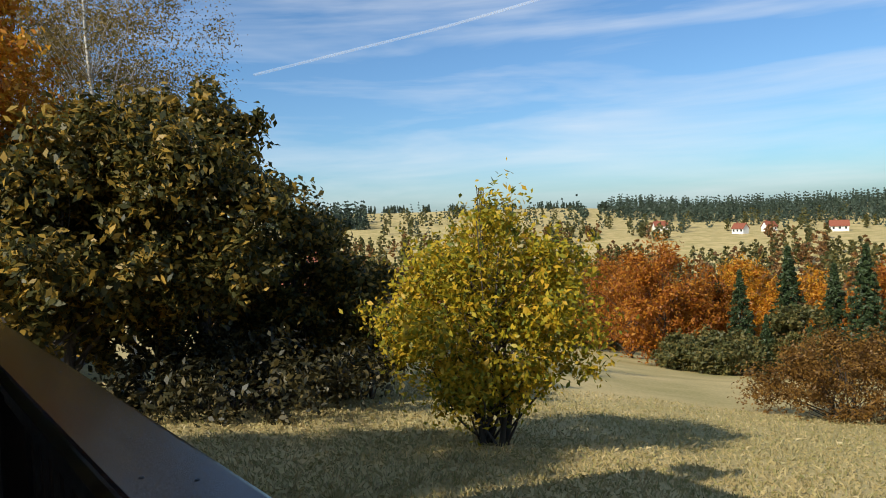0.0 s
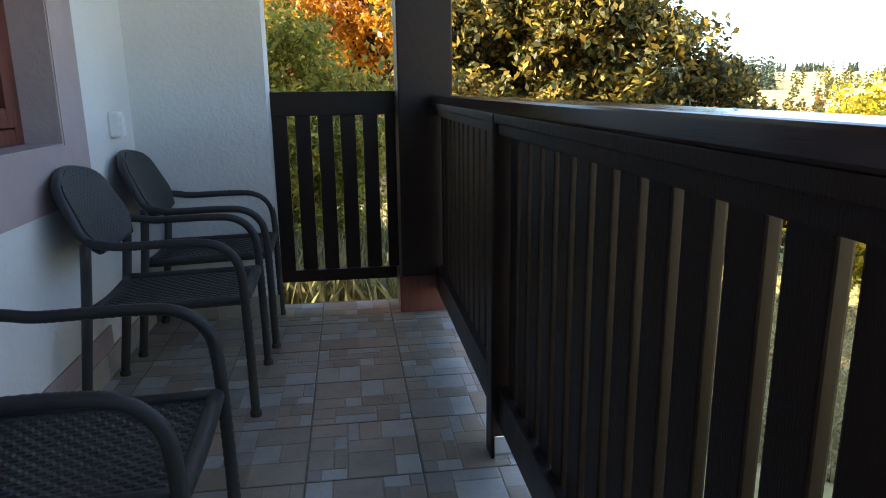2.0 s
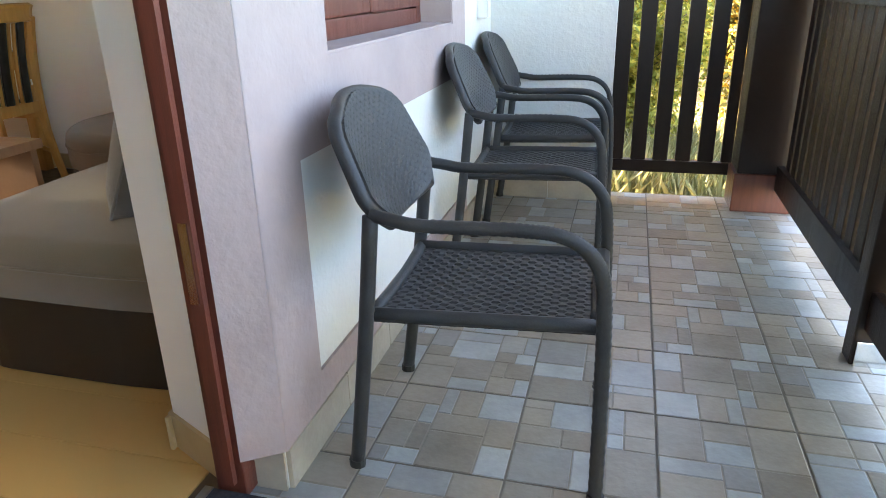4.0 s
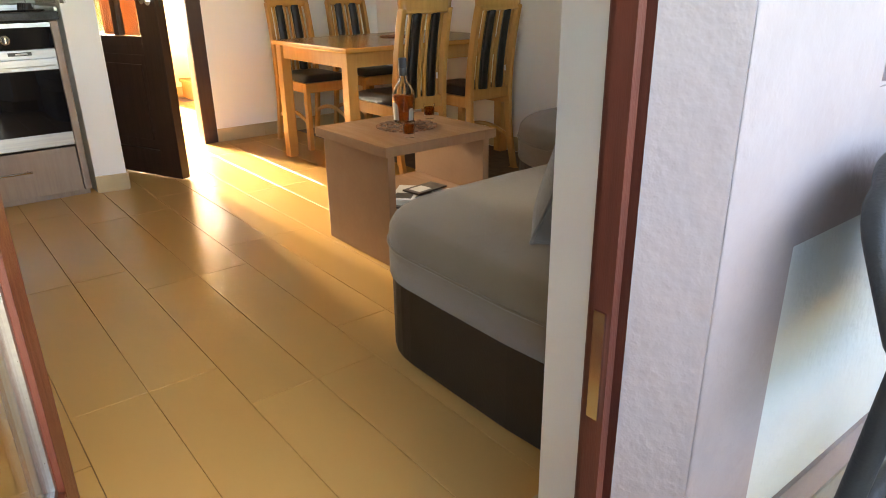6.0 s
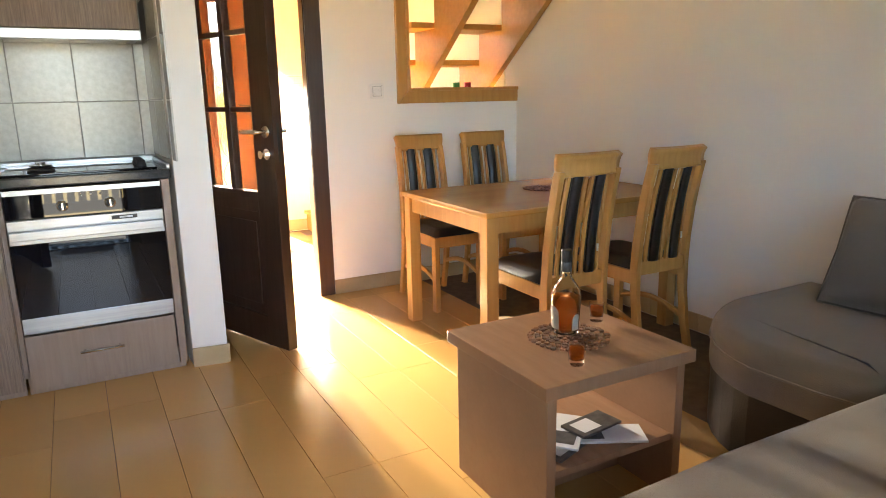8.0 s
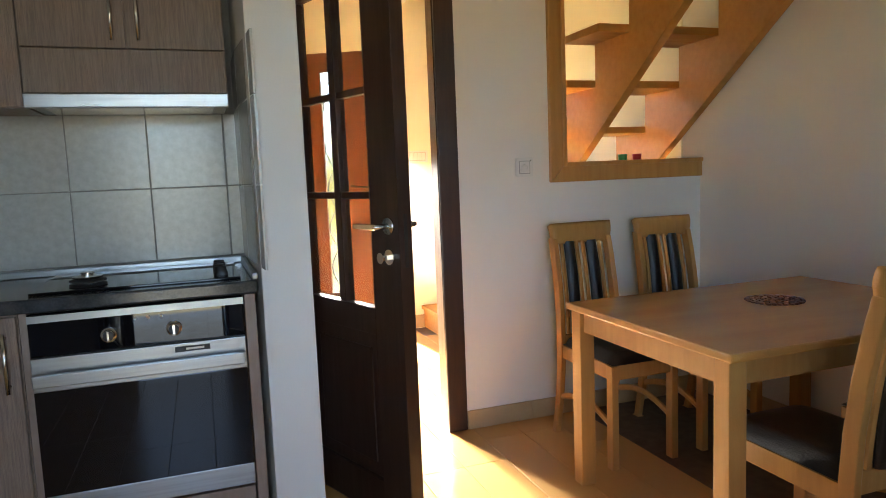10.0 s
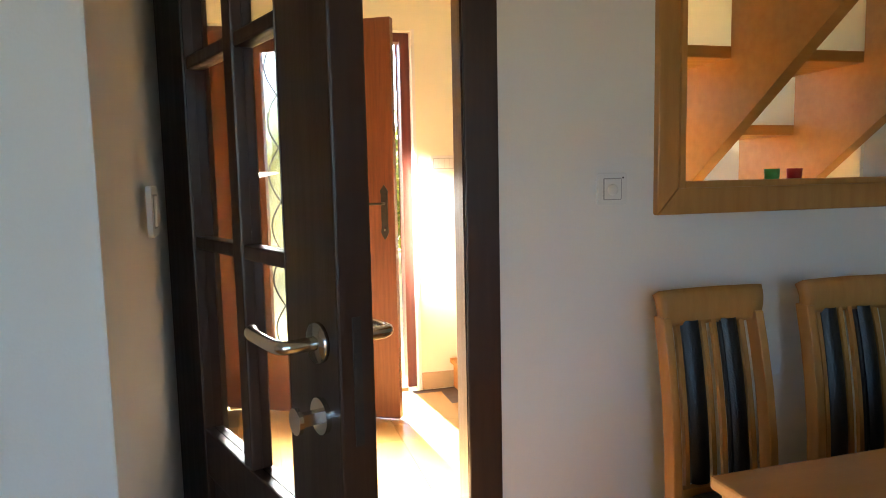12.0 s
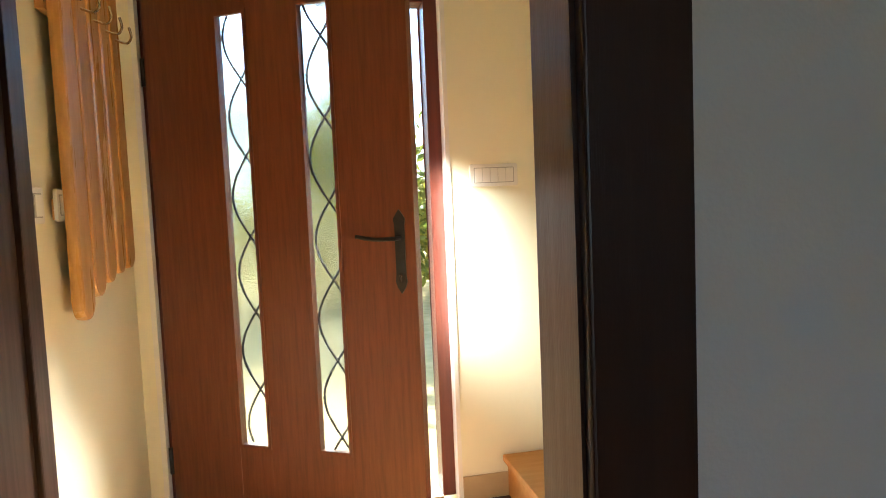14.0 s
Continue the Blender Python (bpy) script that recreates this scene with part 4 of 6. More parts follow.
# ---- skirting ----
def skirting(name, runs, h, t, material, label):
    ob = tagged(new(name), label, "baseboard", kind="structure")
    for (x0, y0), (x1, y1), (nx, ny) in runs:
        length = math.hypot(x1 - x0, y1 - y0)
        n = max(1, round(length / 0.33))
        dx, dy = (x1 - x0) / length, (y1 - y0) / length
        for k in range(n):
            a, b = length * k / n + 0.001, length * (k + 1) / n - 0.001
            pts = [(x0 + dx * a, y0 + dy * a), (x0 + dx * b, y0 + dy * b), (x0 + dx * b + nx * t, y0 + dy * b + ny * t), (x0 + dx * a + nx * t, y0 + dy * a + ny * t)]
            z0 = ZB if name == "baseboard_balcony" else 0
            part("skirting_tile", slab(pts, z0, z0 + h), material, ob, bevel=0.002)
    return ob


skirting("baseboard", [((1.957, YN), (XE, YN), (0, -1)), ((1.011, 4.711), (1.164, 4.690), (-0.13, -1)), ((1.162, 4.690), (1.157, YN - 0.08), (1, 0)),
    ((XE, YI), (XE, YN - 0.01), (-1, 0)), ((1.06, YI), (1.25, YI), (0, 1))], 0.088, 0.010, SKIRT_TILE, "beige tiled skirting along the room walls")
skirting("baseboard_hall", [((XH, 6.664), (XH, YE), (1, 0)), ((2.262, YE), (2.52, YE), (0, -1)), ((XH + 0.01, YE), (1.108, YE), (0, -1))], 0.10, 0.012, SKIRT_TILE, "beige tiled skirting in the hall")
skirting("baseboard_balcony", [((1.034, YS), (3.29, YS), (0, -1)), ((1.034, YS + 0.10), (1.034, YS), (-1, -0.3)), ((3.30, YS - 0.012), (3.30, 0.735), (-1, 0))], 0.10, 0.012, STONE_SKIRT, "beige stone skirting along the balcony wall")


# ---- balcony things ----
rail = empty("balcony_railing", pose(0, 0, 0), "dark stained wooden balcony railing with upright slats", "railing")
part("handrail", boxes((-2.2, -0.098, 0.962, 3.236, 0.010, 0.998)), RAIL_CAP, rail, "glossy dark wooden handrail", bevel=0.006)
part("top_board", boxes((-2.2, -0.034, 0.907, 3.236, -0.006, 0.962)), STAIN_WOOD, rail, bevel=0.003)
part("top_batten", boxes((-2.2, -0.006, 0.936, 3.236, 0.004, 0.9615)), STAIN_WOOD, rail, bevel=0.003)
part("bottom_board", boxes((-2.2, -0.040, 0.085, 3.236, -0.012, 0.20)), STAIN_WOOD, rail, bevel=0.003)
slat_mesh = None
x = 0.634 - 27 * 0.103
while x < 3.16:
    if not 1.80 < x < 1.94:
        if slat_mesh is None:
            ob = part("slat", boxes((0, 0, 0, 0.071, 0.021, 0.84)), STAIN_WOOD, rail, bevel=0.004)
            slat_mesh = ob.data
        else:
            ob = new("slat", slat_mesh)
            ob.parent = rail
        ob.location = (x, -0.056, 0.10)
    x += 0.103
for x0 in (1.862, -0.60):
    part("post", boxes((x0, -0.092, -0.03, x0 + 0.075, 0.008, 0.962)), STAIN_WOOD, rail, bevel=0.006)
    part("post_foot", boxes((x0 - 0.010, -0.090, ZB - 0.004, x0 - 0.0005, 0.000, 0.050)), CHROME, rail, "steel angle at the post foot", bevel=0.002)
for k, (px, py) in enumerate(((0.85, -0.06), (0.90, -0.02), (1.6, -0.07), (2.3, -0.03), (0.60, -0.045))):
    part("screw_head", lathe([(0.0032, 0.9981), (0.0022, 0.9988), (0, 0.999)], 8, centre=(px, py, 0)), IRON, rail, "rusty screw head")

gate = empty("balcony_end_railing", pose(0, 0, 0), "dark stained end railing with six upright slats", "railing")
part("top_rail", boxes((3.445, 0.15, 0.905, 3.49, 0.735, 1.016)), STAIN_WOOD, gate, bevel=0.004)
part("bottom_rail", boxes((3.445, 0.15, 0.090, 3.49, 0.735, 0.150)), STAIN_WOOD, gate, bevel=0.004)
for k in range(6):
    y1 = 0.735 if k == 0 else 0.734 - 0.1065 * k
    y0 = 0.664 if k == 0 else (y1 - 0.072 if k < 5 else 0.15)
    part("slat", boxes((3.455, y0, 0.150, 3.48, y1, 0.905)), STAIN_WOOD, gate, bevel=0.003)

post = empty("corner_post", pose(3.236, -0.098, ZB), "thick dark wooden corner post carrying the roof", "post")
part("shaft", boxes((0.0, 0, 0.18, 0.21, 0.250, 2.625)), STAIN_WOOD, post, bevel=0.008)
part("base_block", boxes((-0.005, -0.006, 0, 0.215, 0.262, 0.18)), RED_FRAME, post, "red-brown wooden base block", bevel=0.006)

first = wicker_chair(pose(1.358, 0.928, ZB, 0, 0, 181.5))
first.scale = (0.80, 1.0, 0.91)
copy_thing(first, pose(2.465, 0.98, ZB, 0, 0, 181))
copy_thing(first, pose(3.078, 0.978, ZB, 0, 0, 182))

sock = empty("outdoor_socket", pose(3.02, YS, 0.90), "white plastic outdoor socket box on the wall", "socket")
part("box", boxes((-0.03, -0.045, -0.05, 0.03, 0, 0.05)), PLASTIC, sock, bevel=0.008)
part("flap", boxes((-0.026, -0.05, -0.045, 0.026, -0.0452, 0.03)), PLASTIC, sock, bevel=0.003)

# ---- sofa ----
def offset_outline(pts, d):
    out = []
    n = len(pts)
    for i in range(n):
        a, b, c = Vector(pts[i - 1]), Vector(pts[i]), Vector(pts[(i + 1) % n])
        n1 = Vector(((b - a).y, -(b - a).x)).normalized()
        n2 = Vector(((c - b).y, -(c - b).x)).normalized()
        m = (n1 + n2)
        m = m / max(0.4, m.length_squared / 2) * 1.0
        out.append((b.x + m.x * d, b.y + m.y * d))
    return out


def puffed(outline, z0, z1, r, steps=5, crown=0.012):
    """A cushion block over an outline with a rounded upper edge and a slightly crowned top."""
    bm = bmesh.new()
    rings = [(0.0, z0), (0.0, z1 - r)]
    for k in range(1, steps + 1):
        a = math.pi / 2 * k / steps
        rings.append((-r * (1 - math.cos(a)), z1 - r + r * math.sin(a)))
    rings.append((-r - 0.05, z1 + crown * 0.6))
    loops = []
    for d, z in rings:
        loops.append([bm.verts.new((x, y, z)) for x, y in (offset_outline(outline, d) if d else outline)])
    n = len(outline)
    for a, b in zip(loops, loops[1:]):
        for k in range(n):
            bm.faces.new((a[k], a[(k + 1) % n], b[(k + 1) % n], b[k]))
    bm.faces.new(loops[-1])
    bm.faces.new(loops[0][::-1])
    return bm


sofa = empty("corner_sofa", pose(0, 0, 0), "taupe fabric corner sofa with rounded ends and dark base", "sofa")
arc = lambda cx, cy, r, a0, a1, n=8: [(cx + r * math.cos(radians(a0 + (a1 - a0) * k / n)), cy + r * math.sin(radians(a0 + (a1 - a0) * k / n))) for k in range(n + 1)]
chaise = [(XE - 0.03, YI + 0.02), (XE - 0.03, 2.54), (2.42, 2.55), (1.85, 2.555)] + arc(1.515, 2.285, 0.257, 88, 180, 9) + [(1.256, 2.10), (1.256, 1.9), (1.268, YI + 0.10), (1.33, YI + 0.02)]
chaise = chaise[::-1]
wing = [(XE - 0.03, 2.545), (XE - 0.03, 3.31)] + arc(2.86, 2.86, 0.45, 84, 172, 10) + [(2.425, 2.70), (2.45, 2.58), (2.50, 2.545)]
wing = wing[::-1]
for outl in (chaise, wing):
    a = sum(x0 * y1 - x1 * y0 for (x0, y0), (x1, y1) in zip(outl, outl[1:] + outl[:1]))
    if a < 0:
        outl = outl[::-1]
    part("seat_cushion", puffed(outl, 0.238, 0.408, 0.055), FABRIC, sofa, smooth=True)
    part("base", slab(offset_outline(outl, -0.007), 0.004, 0.237), SOFA_BASE, sofa, "dark brown leatherette base", bevel=0.006)
    bm = bmesh.new()
    loop = offset_outline(outl, 0.002)
    tube(bm, [(x, y, 0.33) for x, y in loop] + [(*loop[0], 0.33)], 0.004, 5)
    part("seam_piping", bm, FABRIC, sofa, smooth=True)
part("backrest", boxes((1.60, YI + 0.01, 0.40, XE - 0.03, YI + 0.13, 0.60), (XE - 0.15, YI + 0.13, 0.40, XE - 0.03, 2.9, 0.60)), FABRIC, sofa, bevel=0.03)

cushion(pose(1.645, 1.865, 0.60, 22, 4, -5), 0.50, 0.40, 0.22, "grey ribbed cushion leaning on the sofa back", 2)
cushion(pose(3.045, 2.80, 0.605, -24, 0, -88), 0.54, 0.40, 0.14, "grey ribbed cushion leaning at the sofa corner", 3)

# ---- coffee table and what stands on it ----
ct = empty("coffee_table", pose(0, 0, 0), "walnut laminate coffee table with an open shelf", "table")
part("top", boxes((1.600, 2.878, 0.428, 2.122, 3.385, 0.465)), TABLE_WALNUT, ct, bevel=0.003)
part("side_panel", boxes((1.622, 2.90, 0.0, 1.652, 3.36, 0.428)), TABLE_WALNUT, ct, bevel=0.002)
part("side_panel", boxes((2.075, 2.90, 0.0, 2.105, 3.36, 0.428)), TABLE_WALNUT, ct, bevel=0.002)
part("shelf", boxes((1.652, 2.91, 0.185, 2.075, 3.35, 0.205)), TABLE_WALNUT, ct, bevel=0.002)
part("back_panel", boxes((1.652, 3.12, 0.0, 2.075, 3.136, 0.185)), TABLE_WALNUT, ct)
mosaic_mat(pose(1.880, 3.14, 0.465), 0.125, "round brown mat of wooden slices under the bottle")
spirit_bottle(pose(1.89, 3.17, 0.472, 0, 0, 20)).scale = (1.06, 1.06, 0.96)
shot_glass(pose(1.765, 2.965, 0.465))
shot_glass(pose(2.05, 3.215, 0.465))
for k, (x, y, a, w, d, m_) in enumerate(((1.78, 3.02, 20, 0.21, 0.10, PAPER_DARK), (1.90, 2.985, -28, 0.21, 0.10, PAPER), (1.80, 3.045, 42, 0.20, 0.10, PAPER), (1.88, 3.03, 8, 0.16, 0.09, PAPER_DARK))):
    lf = empty("leaflet", pose(x, y, 0.205 + 0.008 * k, 0, 0, a), ("printed folded leaflet lying on the table shelf", "white folded leaflet lying on the table shelf")[m_ is PAPER], "leaflet", "leaflets on the shelf")
    part("paper", boxes((-w / 2, -d / 2, 0.0, w / 2, d / 2, 0.0072)), m_, lf, bevel=0.001)
    part("print_block", boxes((-w / 2 + 0.02, -d / 2 + 0.015, 0.0072, -w / 2 + 0.09, d / 2 - 0.015, 0.0077)), PAPER if m_ is PAPER_DARK else PAPER_DARK, lf)

# ---- dining table and chairs ----
dt = empty("dining_table", pose(0, 0, 0), "beech dining table with square legs", "table")
part("tabletop", boxes((2.120, 3.985, 0.668, 3.270, 4.830, 0.694)), BEECH_TOP, dt, bevel=0.006)
part("apron", boxes((2.19, 4.025, 0.593, 3.20, 4.045, 0.668)), BEECH, dt)
part("apron", boxes((2.19, 4.77, 0.593, 3.20, 4.79, 0.668)), BEECH, dt)
part("apron", boxes((2.145, 4.065, 0.593, 2.165, 4.745, 0.668)), BEECH, dt)
part("apron", boxes((3.225, 4.065, 0.593, 3.245, 4.745, 0.668)), BEECH, dt)
for x in (2.132, 3.198):
    for y in (4.003, 4.752):
        part("leg", boxes((x, y, 0, x + 0.06, y + 0.06, 0.668)), BEECH, dt, bevel=0.004)
mosaic_mat(pose(2.76, 4.47, 0.694), 0.10, "round brown mat of wooden slices on the dining table")
dc = dining_chair(pose(2.385, 3.935, 0, 0, 0, 0))
dc.scale = (0.74, 1.0, 1.0)
copy_thing(dc, pose(2.85, 3.93, 0, 0, 0, 1))
copy_thing(dc, pose(2.463, 5.025, 0, 0, 0, 180))
copy_thing(dc, pose(2.905, 5.03, 0, 0, 0, 179))

wall_switch(pose(2.283, YN, 1.207), 0.088, 0.088, "white square thermostat switch on the room wall", 1, True)
wall_switch(pose(2.44, YE, 1.335), 0.20, 0.09, "wide white switch panel on the sunlit hall wall", 5)
wall_switch(pose(1.1715, 5.03, 1.20, 0, 0, 91), 0.082, 0.084, "white plastic switch on the wall end")
wall_switch(pose(XH, 6.725, 1.275, 0, 0, 90), 0.085, 0.085, "white socket on the hall wall")
wall_switch(pose(XH + 0.02, 6.822, 1.275, 0, 0, 90), 0.052, 0.08, "white plug in the hall socket")

# ---- opening with stairs ----
wf = tagged(new("stair_opening_trim"), "beech trim round the wall opening to the stairs", "trim", kind="structure")
wf.matrix_world = pose(0, 0, 0)
flat = lambda x, y, z: (x, z, y)
part("sill", slab([(2.4175, 1.131), (XE - 0.004, 1.131), (XE - 0.004, 1.222), (2.4995, 1.222)], YN - 0.022, YN2 + 0.03, swap=flat), BEECH, wf, bevel=0.004)
part("sill_bead", boxes((2.499, YN - 0.031, 1.204, XE - 0.004, YN - 0.018, 1.224)), BEECH, wf, bevel=0.004)
part("side_bead", boxes((2.480, YN - 0.031, 1.204, 2.4985, YN - 0.018, ZC - 0.002)), BEECH, wf, bevel=0.004)
part("side_trim", slab([(2.416, 1.1325), (2.498, 1.2235), (2.498, ZC - 0.002), (2.416, ZC - 0.002)], YN - 0.022, YN2 + 0.03, swap=flat), BEECH, wf, bevel=0.004)
stairs = empty("staircase", pose(0, 0, 0), "open beech staircase rising along the wall", "stairs")
SL = 0.744
low_edge = lambda y: 1.233 + SL * (5.735 - y)
riser = lambda k: 5.575 - 0.285 * (k - 1)
tread_z = lambda k: 1.412 + 0.209 * k
for x in (2.735, 3.235):
    prof = [(riser(6), low_edge(riser(6))), (riser(-5), low_edge(riser(-5)))]
    for k in range(-4, 7):
        prof += [(riser(k - 1), tread_z(k) - 0.036), (riser(k), tread_z(k) - 0.036)]
    part("stringer", slab(prof, x, x + 0.042, swap=lambda a, b, c: (c, a, b)), STAIR_WOOD, stairs)
for k in range(-4, 6):
    part("tread", boxes((2.575, riser(k), tread_z(k) - 0.036, 3.275, riser(k) + 0.315, tread_z(k))), STAIR_WOOD, stairs, bevel=0.005)
part("newel", boxes((2.60, 6.98, 0, 2.66, 7.04, 1.15)), STAIR_WOOD, stairs, bevel=0.004)
tealight(pose(2.868, 5.545, 1.222), GREEN_CUP, "green glass tealight holder on the wooden sill")
tealight(pose(2.952, 5.545, 1.222), RED_CUP, "red glass tealight holder on the wooden sill")

# bench-like lowest step beside the entrance
step = empty("step_box", pose(2.455, 7.21, 0), "beech box step at the foot of the stairs", "step")
part("box", boxes((0, 0, 0, 0.815, 0.432, 0.148)), STAIR_WOOD, step, bevel=0.004)
part("top", boxes((-0.02, -0.02, 0.148, 0.818, 0.434, 0.176)), STAIR_WOOD, step, bevel=0.005)

# coat rack of rounded boards
rack = empty("coat_rack", pose(XH + 0.005, 6.80, 0), "varnished pine coat rack of rounded boards", "rack")
part("wall_batten", boxes((0, 0.03, 1.24, 0.02, 0.60, 1.29)), PINE, rack)
part("wall_batten", boxes((0, 0.03, 1.75, 0.02, 0.60, 1.80)), PINE, rack)
for k in range(5):
    y0 = 0.04 + 0.122 * k
    zl = (0.975, 1.02, 1.045, 1.06, 1.065)[k]
    out = [(y0 + 0.056 + 0.056 * math.cos(a), zl + 0.05 + 0.05 * math.sin(a)) for a in [math.pi + math.pi * i / 8 for i in range(9)]] + [(y0 + 0.112, 2.02), (y0, 2.02)]
    part("board", slab(out, 0.02, 0.052, swap=lambda a, b, c: (c, a, b)), PINE, rack, bevel=0.012)
    hook = bmesh.new()
    tube(hook, smooth_path([(0.052, y0 + 0.056, 1.80), (0.085, y0 + 0.056, 1.79), (0.10, y0 + 0.056, 1.81), (0.095, y0 + 0.056, 1.84)], 3), 0.004, 6)
    part("coat_hook", hook, CHROME, rack, "bent steel coat hook")

# ---- kitchen ----
KF, KB = 4.715, 5.24
structure("wall_kitchen_back", boxes((XW, KB + 0.008, 0, 1.003, YN, ZC)), GROUT, "tiled wall behind the kitchen", "wall")
oven_cab = empty("oven_cabinet", pose(0, 0, 0), "oak laminate oven cabinet with a bottom drawer", "cabinet")
part("body", boxes((0.372, KF + 0.02, 0.075, 0.958, KB - 0.02, 0.10), (0.362, KF + 0.02, 0.075, 0.380, KB - 0.02, 0.854)), CABINET_FLAT, oven_cab)
part("side_panel", boxes((0.958, KF - 0.004, 0.03, 0.990, KB, 0.854)), CABINET_FLAT, oven_cab, bevel=0.002)
part("plinth", boxes((0.372, KF + 0.03, 0.0, 0.985, KF + 0.045, 0.075)), CABINET_FLAT, oven_cab)
dr = part("drawer", boxes((0.384, KF, 0.030, 0.952, KF + 0.018, 0.256)), CABINET_FLAT, oven_cab, bevel=0.002)
def bar_handle(parent, a, b):
    a, b = Vector(a), Vector(b)
    d = (b - a).normalized()
    bm = bmesh.new()
    o = Vector((0, -0.028, 0))
    tube(bm, [a + o, b + o], 0.0055, 10)
    for p in (a + d * 0.015, b - d * 0.015):
        tube(bm, [p, p + o], 0.004, 8)
    return part("handle", bm, CHROME, parent, "brushed steel bar handle", smooth=True)
bar_handle(dr, (0.576, KF, 0.163), (0.740, KF, 0.163))

oven = empty("built_in_oven", pose(0, 0, 0), "stainless steel built-in oven with a black glass door", "oven")
part("housing", boxes((0.392, KF + 0.012, 0.264, 0.948, KF + 0.49, 0.852)), IRON, oven)
part("control_panel", boxes((0.386, KF - 0.006, 0.733, 0.954, KF + 0.012, 0.852)), BLACK_GLASS, oven, bevel=0.003)
part("panel_trim", boxes((0.386, KF - 0.009, 0.828, 0.954, KF - 0.0062, 0.848)), STEEL, oven)
part("door_glass", boxes((0.386, KF - 0.010, 0.333, 0.954, KF + 0.010, 0.634)), BLACK_GLASS, oven, bevel=0.002)
part("door_top_band", boxes((0.386, KF - 0.012, 0.634, 0.954, KF + 0.010, 0.729)), STEEL, oven, bevel=0.002)
part("door_bottom_band", boxes((0.386, KF - 0.012, 0.268, 0.954, KF + 0.010, 0.333)), STEEL, oven, bevel=0.002)
bm = boxes((0.392, KF - 0.050, 0.655, 0.948, KF - 0.036, 0.690), (0.41, KF - 0.038, 0.662, 0.43, KF - 0.010, 0.684), (0.91, KF - 0.038, 0.662, 0.93, KF - 0.010, 0.684))
part("door_handle", bm, STEEL, oven, bevel=0.003)
part("badge", boxes((0.755, KF - 0.0136, 0.704, 0.852, KF - 0.0118, 0.720)), IRON, oven, "black badge plate")
part("badge_mark", boxes((0.785, KF - 0.0142, 0.709, 0.835, KF - 0.0134, 0.715)), PAPER, oven)
for x in (0.585, 0.757):
    kn = part("knob", lathe([(0.021, 0), (0.021, 0.008), (0.017, 0.011), (0.016, 0.020), (0.0145, 0.021), (0.0145, 0.018), (0, 0.018)], 28), CHROME, oven, smooth=False)
    part("knob_face", lathe([(0.0143, 0.0182), (0.0143, 0.0192), (0, 0.0195)], 24), IRON, kn, "black knob face")
    kn.matrix_local = pose(x, KF - 0.006, 0.776, 90, 0, 0)
    part("knob_grip", boxes((-0.003, -0.013, 0.0196, 0.003, 0.013, 0.029)), CHROME, kn)

for x in (0.655, 0.690, 0.725):
    part("indicator", lathe([(0.0045, 0), (0.0045, 0.0012), (0, 0.0014)], 12), PAPER, oven, "small amber indicator").matrix_local = pose(x, KF - 0.006, 0.815, 90, 0, 0)

base_cab = empty("base_cabinet", pose(0, 0, 0), "oak laminate base cabinets with steel bar handles", "cabinet")
for x0, x1, hx in ((-0.10, 0.360, 0.338), (-0.60, -0.106, -0.14), (-1.10, -0.606, -1.07)):
    part("body", boxes((x0, KF + 0.02, 0.075, x1, KB - 0.02, 0.853)), CABINET_FLAT, base_cab)
    d = part("door", boxes((x0 + 0.002, KF, 0.030, x1 - 0.002, KF + 0.018, 0.849)), CABINET, base_cab, bevel=0.002)
    bar_handle(d, (hx - 0.008, KF, 0.645), (hx - 0.008, KF, 0.810))
part("plinth", boxes((-1.1, KF + 0.03, 0, 0.362, KF + 0.045, 0.075)), CABINET_FLAT, base_cab)

wt = empty("worktop", pose(0, 0, 0), "black granite-look kitchen worktop with rounded edge", "worktop")
part("slab", boxes((-1.1, KF - 0.014, 0.857, 1.000, KB, 0.896)), GRANITE, wt, bevel=0.006)
part("edge_profile", boxes((-1.1, KB - 0.022, 0.896, 0.985, KB, 0.920), (0.985, KF + 0.0, 0.896, 1.0025, KB, 0.916)), STEEL, wt, "aluminium upstand profile", bevel=0.004)

hob = empty("gas_hob", pose(0, 0, 0), "black glass gas hob with iron burners", "hob")
part("glass_plate", boxes((0.385, 4.76, 0.8965, 0.955, 5.19, 0.904)), BLACK_GLASS, hob, bevel=0.002)
for x, y, r in ((0.525, 4.85, 0.042),):
    crown = part("burner", lathe([(r + 0.008, 0.904), (r + 0.010, 0.908), (r, 0.911), (r, 0.914), (r + 0.008, 0.916), (r + 0.009, 0.920), (r - 0.006, 0.923), (0, 0.923)], 32, centre=(x, y, 0)), IRON, hob, "black iron gas burner", smooth=False)
    part("burner_cap", lathe([(r - 0.012, 0.923), (r - 0.002, 0.926), (r, 0.931), (r - 0.016, 0.935), (0.018, 0.937), (0.019, 0.943), (0, 0.944)], 28, centre=(x, y, 0)), CHROME, crown, "aluminium burner cap")
for k in range(4):
    part("knob", lathe([(0.021, 0.904), (0.021, 0.912), (0.018, 0.916), (0.017, 0.930), (0, 0.931)], 18, centre=(0.900, 4.84 + 0.062 * k, 0)), IRON, hob, smooth=True)

hood = empty("cooker_hood", pose(0, 0, 0), "slim stainless steel pull-out cooker hood", "hood")
part("visor", boxes((0.388, 4.93, 1.432, 0.966, 4.955, 1.474)), STEEL, hood, bevel=0.003)
part("underside", boxes((0.392, 4.955, 1.440, 0.962, KB, 1.470)), STEEL, hood)
part("grease_filter", boxes((0.43, 4.98, 1.436, 0.92, KB - 0.03, 1.4402)), CHROME, hood)

